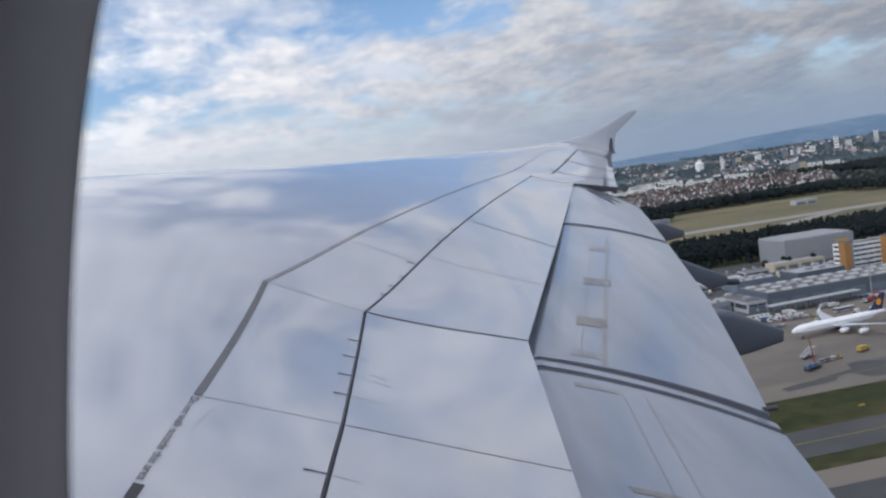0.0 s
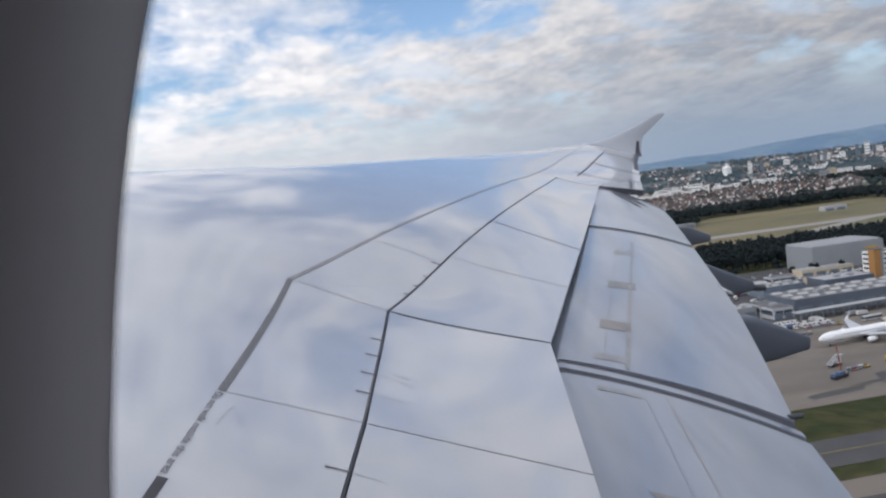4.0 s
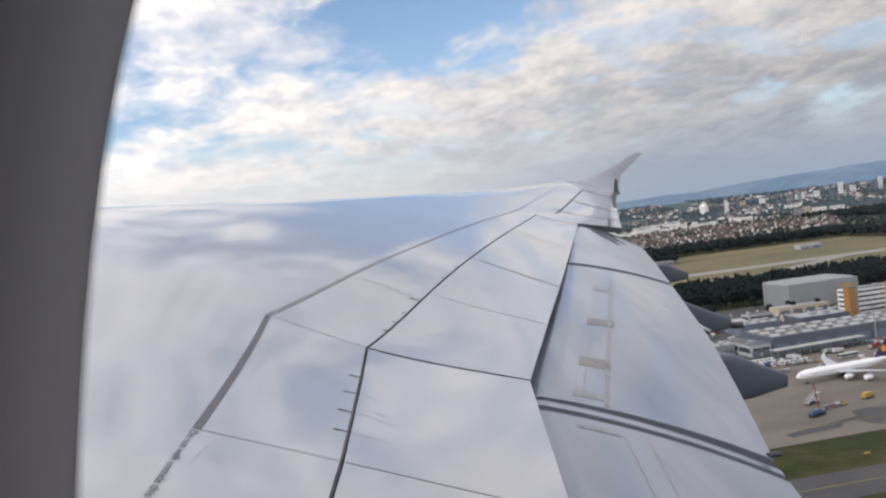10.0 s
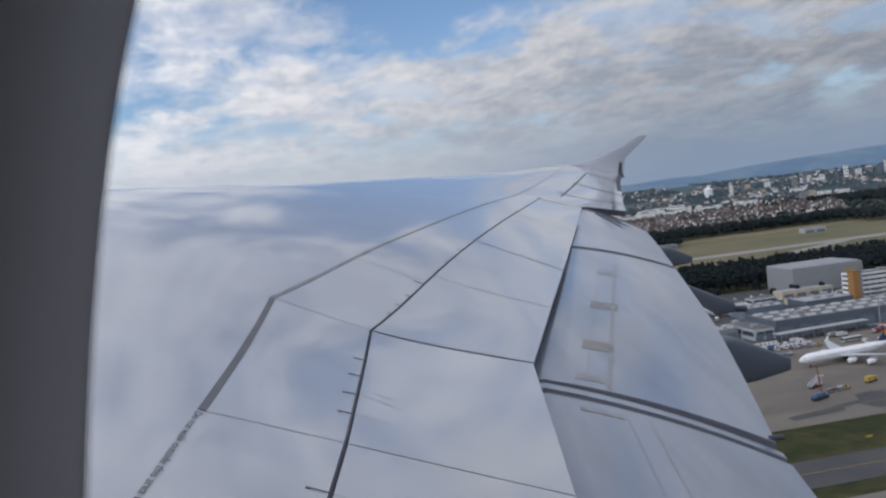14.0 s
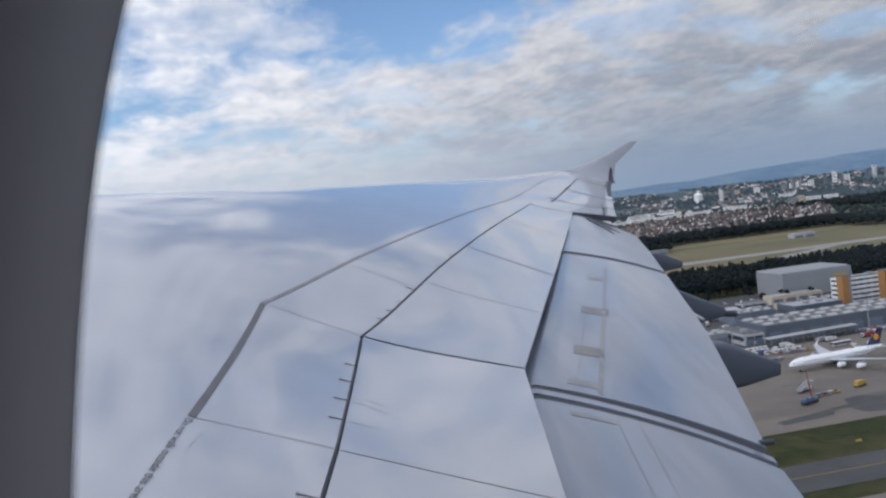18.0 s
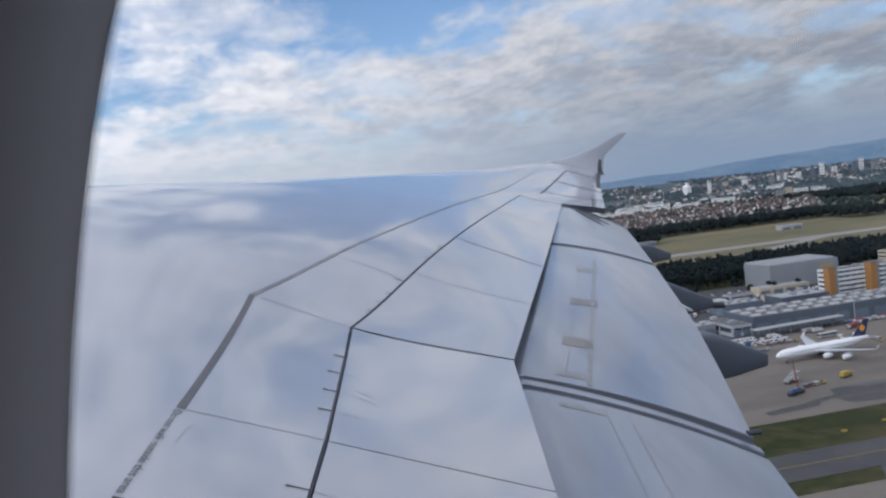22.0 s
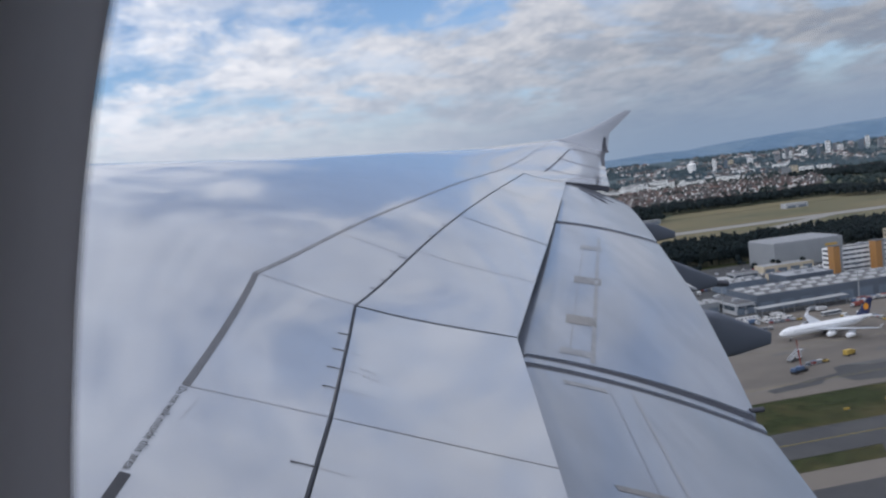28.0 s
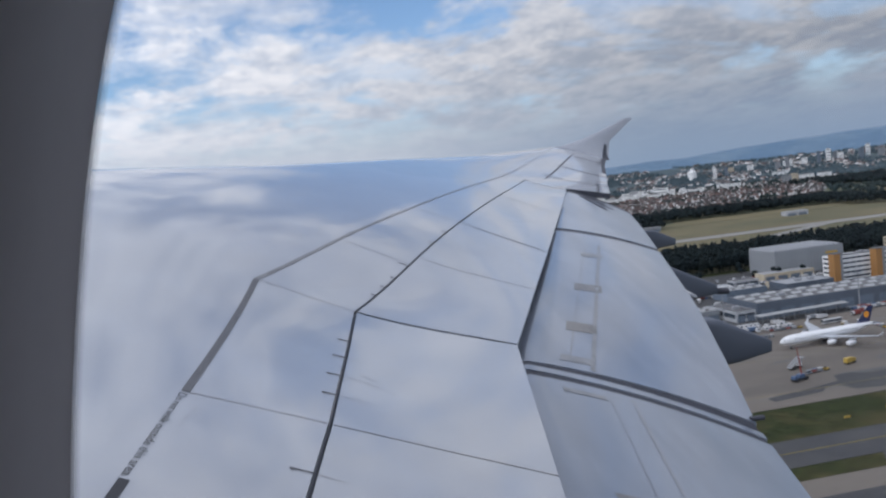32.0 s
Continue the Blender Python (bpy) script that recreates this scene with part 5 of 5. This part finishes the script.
def stairs_truck(x, y, turn):
    """A lorry that carries boarding stairs."""
    t = thing("boarding_stairs", "white boarding stairs on a lorry on the apron", "boarding stairs", pose(x, y, 0.3, 0, 0, turn), "boarding stairs")
    part("chassis", box_mesh("chassis", (0, 8.5, -1.1, 1.1, 0.5, 0.85), TYRE), t)
    part("cab", box_mesh("cab", (0, 1.8, -1.15, 1.15, 0.85, 2.3), VEH_W, 0.2), t)
    part("windscreen", box_mesh("windscreen", (-0.05, 0.05, -1.0, 1.0, 1.5, 2.1), GLASSB), t)
    n = 16
    for s in (-1, 1):
        part("stringer", mesh_of("stringer", [(x, s * 1.1 + w, z + up) for up in (0, 1.1) for x, z in ((8.6, 0.9), (0.2, 4.9)) for w in (-0.08, 0.08)], [(0, 1, 3, 2), (4, 6, 7, 5), (0, 4, 5, 1), (2, 3, 7, 6), (0, 2, 6, 4), (1, 5, 7, 3)], VEH_W), t, "white side panel")
    step = box_mesh("step", (-0.25, 0.25, -1.0, 1.0, 0, 0.08), JET_G)
    for i in range(n):
        part("step", step, t).location = (8.4 - i * 8.1 / (n - 1), 0, 1.0 + i * 3.9 / (n - 1))
    part("platform", box_mesh("platform", (-1.6, 0.2, -1.2, 1.2, 4.8, 5.0), JET_G), t)
    part("strut", box_mesh("strut", (0.1, 0.4, -0.9, 0.9, 2.3, 4.8), JET_G), t)
    wheels(t, (1.2, 6.8), 1.1)


def crane(x, y, turn):
    t = thing("mobile_crane", "mobile crane with a raised red boom on the apron", "crane", pose(x, y, 0.3, 0, 0, turn))
    part("chassis", box_mesh("chassis", (-5, 5, -1.3, 1.3, 0.6, 1.4), TYRE), t)
    part("cab", box_mesh("cab", (-5, -3, -1.25, 1.25, 1.4, 2.9), BLUE, 0.2), t)
    part("turret", box_mesh("turret", (-1.5, 2.5, -1.2, 1.2, 1.4, 3.1), BLUE, 0.15), t)
    boom = part("boom", box_mesh("boom", (-0.22, 0.22, -0.22, 0.22, 0, 8), RED), t, "red raised boom")
    boom.location, boom.rotation_euler = (1.5, 0, 2.8), (0, radians(-9), 0)
    part("boom_section", box_mesh("boom_section", (-0.14, 0.14, -0.14, 0.14, 8, 13.5), RED), boom)
    part("hook_cable", box_mesh("hook_cable", (-0.9, -0.84, -0.03, 0.03, 7, 13.5), TYRE), boom)
    wheels(t, (-3.8, -2.2, 2.2, 3.8), 1.2, 0.6)


def bus(x, y, turn):
    t = thing("apron_bus", "long white apron bus with dark windows", "bus", pose(x, y, 0.3, 0, 0, turn), "apron buses")
    part("body", box_mesh("body", (-6.8, 6.8, -1.4, 1.4, 0.35, 3.0), VEH_W, 0.2), t)
    for s in (-1, 1):
        for i in range(6):
            part("window", box_mesh("window", (-6.3 + i * 2.12, -4.35 + i * 2.12, s * 1.4 - 0.04, s * 1.4 + 0.04, 1.3, 2.6), GLASSB), t)
    part("windscreen", box_mesh("windscreen", (-6.85, -6.76, -1.2, 1.2, 1.2, 2.7), GLASSB), t)
    wheels(t, (-4.6, 4.0), 1.3)


def baggage_train(x, y, turn, carts):
    t = thing("baggage_train", "yellow tug with a row of baggage carts", "baggage tug", pose(x, y, 0.3, 0, 0, turn), "baggage trains")
    part("tug", box_mesh("tug", (-1.5, 1.5, -0.8, 0.8, 0.4, 1.2), VEH_Y, 0.15), t)
    part("seat", box_mesh("seat", (0.2, 0.8, -0.6, 0.6, 1.2, 1.8), TYRE, 0.08), t)
    wheels(t, (-1.0, 1.0), 0.75, 0.35)
    for i in range(carts):
        c = part("cart", box_mesh("cart", (2.4 + i * 3.6, 5.4 + i * 3.6, -0.8, 0.8, 0.4, 0.6), JET_G), t)
        part("canopy", box_mesh("canopy", (2.5 + i * 3.6, 5.3 + i * 3.6, -0.75, 0.75, 1.9, 2.0), (VEH_W, BLUE, GREYB)[i % 3]), c)
        part("load", box_mesh("load", (2.7 + i * 3.6, 5.1 + i * 3.6, -0.65, 0.65, 0.6, 1.5), (GREYB, DOOR_D, RED)[(i * 2) % 3], 0.1), c)
        wheels(t, (2.9 + i * 3.6, 4.9 + i * 3.6), 0.7, 0.3)


crane(229, 356, 20)
for q in ((322, 462, 5),):
    bus(*q)
for q in ((244, 378, 200), (312, 434, 30), (250, 462, 10)):
    stairs_truck(*q)
for q in ((250, 366, 190, 3), (258, 448, 5, 4), (300, 462, 175, 5), (334, 430, 80, 3)):
    baggage_train(*q)


def van_thing():
    t = thing("parked_van", "white delivery van parked at the apron edge", "van", pose(0, 0, 0.3), "parked vans")
    v = []
    for s in (-0.95, 0.95):
        v += [(-2.7, s, 0.35), (2.7, s, 0.35), (2.7, s, 2.3), (-1.5, s * 0.95, 2.3), (-2.0, s, 1.3), (-2.7, s, 1.15)]
    f = [tuple(range(6)), tuple(range(6, 12))[::-1]] + [(i, n6, 6 + n6, 6 + i) for i in range(6) for n6 in ((i + 1) % 6,)]
    part("body", mesh_of("body", v, f, VEH_W), t)
    part("windscreen", mesh_of("windscreen", [(-1.58, -0.8, 2.2), (-1.58, 0.8, 2.2), (-2.02, 0.85, 1.36), (-2.02, -0.85, 1.36), (-1.56, -0.8, 2.2), (-1.56, 0.8, 2.2), (-1.9, 0.85, 1.36), (-1.9, -0.85, 1.36)], [(0, 1, 2, 3), (7, 6, 5, 4), (0, 4, 5, 1), (2, 6, 7, 3)], GLASSB), t)
    wheels(t, (-1.7, 1.7), 0.85, 0.36)
    return t


van = van_thing()
van_spots = [(x, y) for y in (468.5, 475.5, 482.5) for x in np.arange(246, 300, 2.9)]
rng.shuffle(van_spots)
taken = ((250, 462, 11), (268, 470, 9), (262, 484, 2), (258, 448, 16))
van_spots = [p for p in van_spots if all(math.hypot(p[0] - q[0], p[1] - q[1]) > q[2] * 0.7 for q in taken)][:34]
van.matrix_world = pose(*van_spots[0], 0.3, 0, 0, 88)
for p in van_spots[1:]:
    copy_thing(van, pose(*p, 0.3, 0, 0, 90 + rng.uniform(-4, 4)))


def mast(x, y, h, label="grey floodlight mast with a lamp crown"):
    t = thing("floodlight_mast", label, "light mast", pose(x, y, 0.2), "floodlight masts")
    part("pole", pole_mesh("pole", 0.5, 0.25, h, GREYB), t)
    c = part("lamp_frame", box_mesh("lamp_frame", (-2.6, 2.6, -0.5, 0.5, h - 0.2, h + 0.2), GREYB), t)
    for i in range(5):
        for s in (-1, 1):
            part("lamp", box_mesh("lamp", (-2.5 + i * 1.1, -1.8 + i * 1.1, s * 0.6 - 0.3, s * 0.6 + 0.3, h + 0.2, h + 0.9), DOOR_D), c)
    return t


for x, y, h in ((262, 484, 24), (366, 494, 24), (452, 494, 24), (288, 336, 14)):
    mast(x, y, h)

CAR_MATS = [mat("car_" + n, c, 0.35, 0, 0.04, 0.5, 4, 0, 0.5) for n, c in (("white", (0.7, 0.7, 0.7)), ("silver", (0.4, 0.41, 0.43)), ("black", (0.03, 0.03, 0.035)), ("red", (0.35, 0.04, 0.03)), ("blue", (0.05, 0.1, 0.25)))]


def car_mesh(material):
    v = []
    for s in (-0.85, 0.85):
        v += [(-2.1, s, 0.3), (2.1, s, 0.3), (2.1, s, 0.85), (1.1, s, 0.95), (0.6, s * 0.85, 1.45), (-1.3, s * 0.85, 1.45), (-2.0, s, 0.95)]
    n = 7
    f = [tuple(range(n))[::-1], tuple(range(n, 2 * n))] + [(i, (i + 1) % n, n + (i + 1) % n, n + i) for i in range(n)]
    me = mesh_of("body", v, f, [material, GLASSB])
    for i, p in enumerate(me.polygons):
        if i - 2 in (3, 5):
            p.material_index = 1
    return me


wheel_me = mesh_of("wheel", *tube_data([((0, -0.1, 0.32), 0.32, 0.32, (1, 0, 0), (0, 0, 1)), ((0, 0.1, 0.32), 0.32, 0.32, (1, 0, 0), (0, 0, 1))], 8), TYRE)
protos = []
for mm, nm in zip(CAR_MATS, ("white", "silver", "black", "red", "blue")):
    t = thing("parked_car", nm + " car parked in the airport yard", "car", pose(0, 0, 0.22), "parked cars")
    part("body", car_mesh(mm), t)
    for wx in (-1.3, 1.3):
        for s in (-0.8, 0.8):
            w = part("wheel", wheel_me, t)
            w.location = (wx, s, 0)
    protos.append(t)
spots = [(x, y) for y in (549, 555, 561, 609, 646, 652, 680, 686) for x in np.arange(292, 640, 3.3) if 0.5 * y < x < 0.86 * y]
spots = [p for p in spots if not any(h[1] - 3 < p[0] < h[2] + 3 and h[3] - 4 < p[1] < h[4] + 4 for h in HALLS) and not (418 < p[0] < 512 and 590 < p[1] < 612)]
rng.shuffle(spots)
used = spots[:230]
for k, (x, y) in enumerate(used):
    m = pose(x, y, 0.22, 0, 0, 90 + rng.uniform(-3, 3))
    if k < len(protos):
        protos[k].matrix_world = m
    else:
        copy_thing(protos[int(rng.choice(5, p=(0.38, 0.28, 0.2, 0.07, 0.07)))], m)

# containers and baggage carts by the hall
for i in range(26):
    x, y = 358 + (i % 13) * 3.6 + rng.uniform(-0.4, 0.4), 489 + (i // 13) * 4
    mm = (VEH_W, RED, BLUE, VEH_W, GREYB)[int(rng.randint(5))]
    t = thing("cargo_container", "small cargo container on a dolly beside the hall", "container", pose(x, y, 0.22, 0, 0, rng.uniform(-6, 6)), "cargo containers")
    part("dolly", box_mesh("dolly", (-1.5, 1.5, -1.0, 1.0, 0.3, 0.5), TYRE), t)
    part("body", box_mesh("body", (-1.4, 1.4, -0.95, 0.95, 0.5, 2.1), mm, 0.08), t)
# yellow taxiway signs
for x, y in ((232, 300), (250, 304), (270, 312), (210, 296)):
    t = thing("taxiway_sign", "yellow taxiway sign on the grass", "sign", pose(x, y, 0.1), "taxiway signs")
    part("panel", box_mesh("panel", (-1.4, 1.4, -0.12, 0.12, 0.35, 1.3), VEH_Y, 0.03), t)
    for s in (-1, 1):
        part("leg", box_mesh("leg", (s - 0.06, s + 0.06, -0.06, 0.06, 0, 0.35), GREYB), t)

# ---------------------------------------------------------------- farther along the field: fuel depot, terminal and control tower
TANK_W = mat("tank_white", (0.66, 0.66, 0.64), 0.5, 0, 0.05, 0.08, 8)
BLACKB = mat("black_glass_facade", (0.03, 0.032, 0.036), 0.25, 0, 0.1, 0.1, 6)


def tank(x, y, r, h):
    t = thing("fuel_tank", "white cylindrical fuel tank with a ring stair", "fuel tank", pose(x, y, 0.1), "fuel tanks")
    X, Y = (1, 0, 0), (0, 1, 0)
    part("shell", mesh_of("shell", *tube_data([((0, 0, 0), r, r, X, Y), ((0, 0, h), r, r, X, Y)], 36), TANK_W), t)
    part("roof", mesh_of("roof", *tube_data([((0, 0, h), r + 0.2, r + 0.2, X, Y), ((0, 0, h + 0.4), r + 0.2, r + 0.2, X, Y), ((0, 0, h + 1.8), 0.6, 0.6, X, Y)], 36), ROOF_L), t)
    for k in range(3):
        part("ring_girder", mesh_of("ring_girder", *tube_data([((0, 0, h * (k + 1) / 4), r + 0.12, r + 0.12, X, Y), ((0, 0, h * (k + 1) / 4 + 0.25), r + 0.12, r + 0.12, X, Y)], 36), TANK_W), t)
    for k in range(24):
        a = 3.6 + k * 0.07
        part("stair_step", box_mesh("stair_step", ((r + 0.2) * math.cos(a) - 0.5, (r + 0.2) * math.cos(a) + 0.5, (r + 0.2) * math.sin(a) - 0.5, (r + 0.2) * math.sin(a) + 0.5, h * k / 24, h * k / 24 + 0.2), GREYB), t)


for x, y, r, h in ((960, 560, 18, 17), (1004, 566, 20, 18), (1052, 560, 20, 19), (1100, 570, 22, 20), (1010, 612, 18, 16), (1064, 616, 19, 17)):
    tank(x, y, r, h)
for k in range(4):
    x = 1330 + k * 92
    t = thing("terminal_building", "black glazed terminal pier with pale stair cores", "terminal", pose(x, 540, 0), "terminal piers")
    part("wall", box_mesh("wall", (-36, 36, -14, 14, 0, 19), BLACKB), t)
    part("roof", box_mesh("roof", (-37, 37, -15, 15, 19, 20), ROOF_G), t)
    part("stair_core", box_mesh("stair_core", (36.2, 46, -16, 10, 0, 20), PALE), t)
    for i in range(11):
        part("mullion", box_mesh("mullion", (-35 + i * 7, -34.6 + i * 7, -14.2, -14.0, 0, 19), GREYB), t)
t = thing("control_tower", "grey control tower with a glazed cab and side deck", "control tower", pose(1480, 640, 0))
X, Y = (1, 0, 0), (0, 1, 0)
part("shaft", mesh_of("shaft", *tube_data([((0, 0, 0), 4.2, 4.2, X, Y), ((0, 0, 46), 3.6, 3.6, X, Y)], 20), GREYB), t)
part("lower_deck", mesh_of("lower_deck", *tube_data([((0, 0, 38), 6, 6, X, Y), ((0, 0, 39.5), 9, 9, X, Y), ((0, 0, 45), 9, 9, X, Y), ((0, 0, 46), 7, 7, X, Y)], 20), PALE), t)
part("upper_deck", box_mesh("upper_deck", (2, 17, -3, 3, 50, 54), GREYB), t)
part("cab", mesh_of("cab", *tube_data([((0, 0, 46), 5, 5, X, Y), ((0, 0, 54), 6, 6, X, Y), ((0, 0, 59), 8.4, 8.4, X, Y)], 20), GLASSB), t)
part("cab_roof", mesh_of("cab_roof", *tube_data([((0, 0, 59), 9, 9, X, Y), ((0, 0, 61), 8.6, 8.6, X, Y)], 20), PALE), t)
jet(1240, 440, 196, 1.1, "large white airliner with a dark blue tail at the terminal")
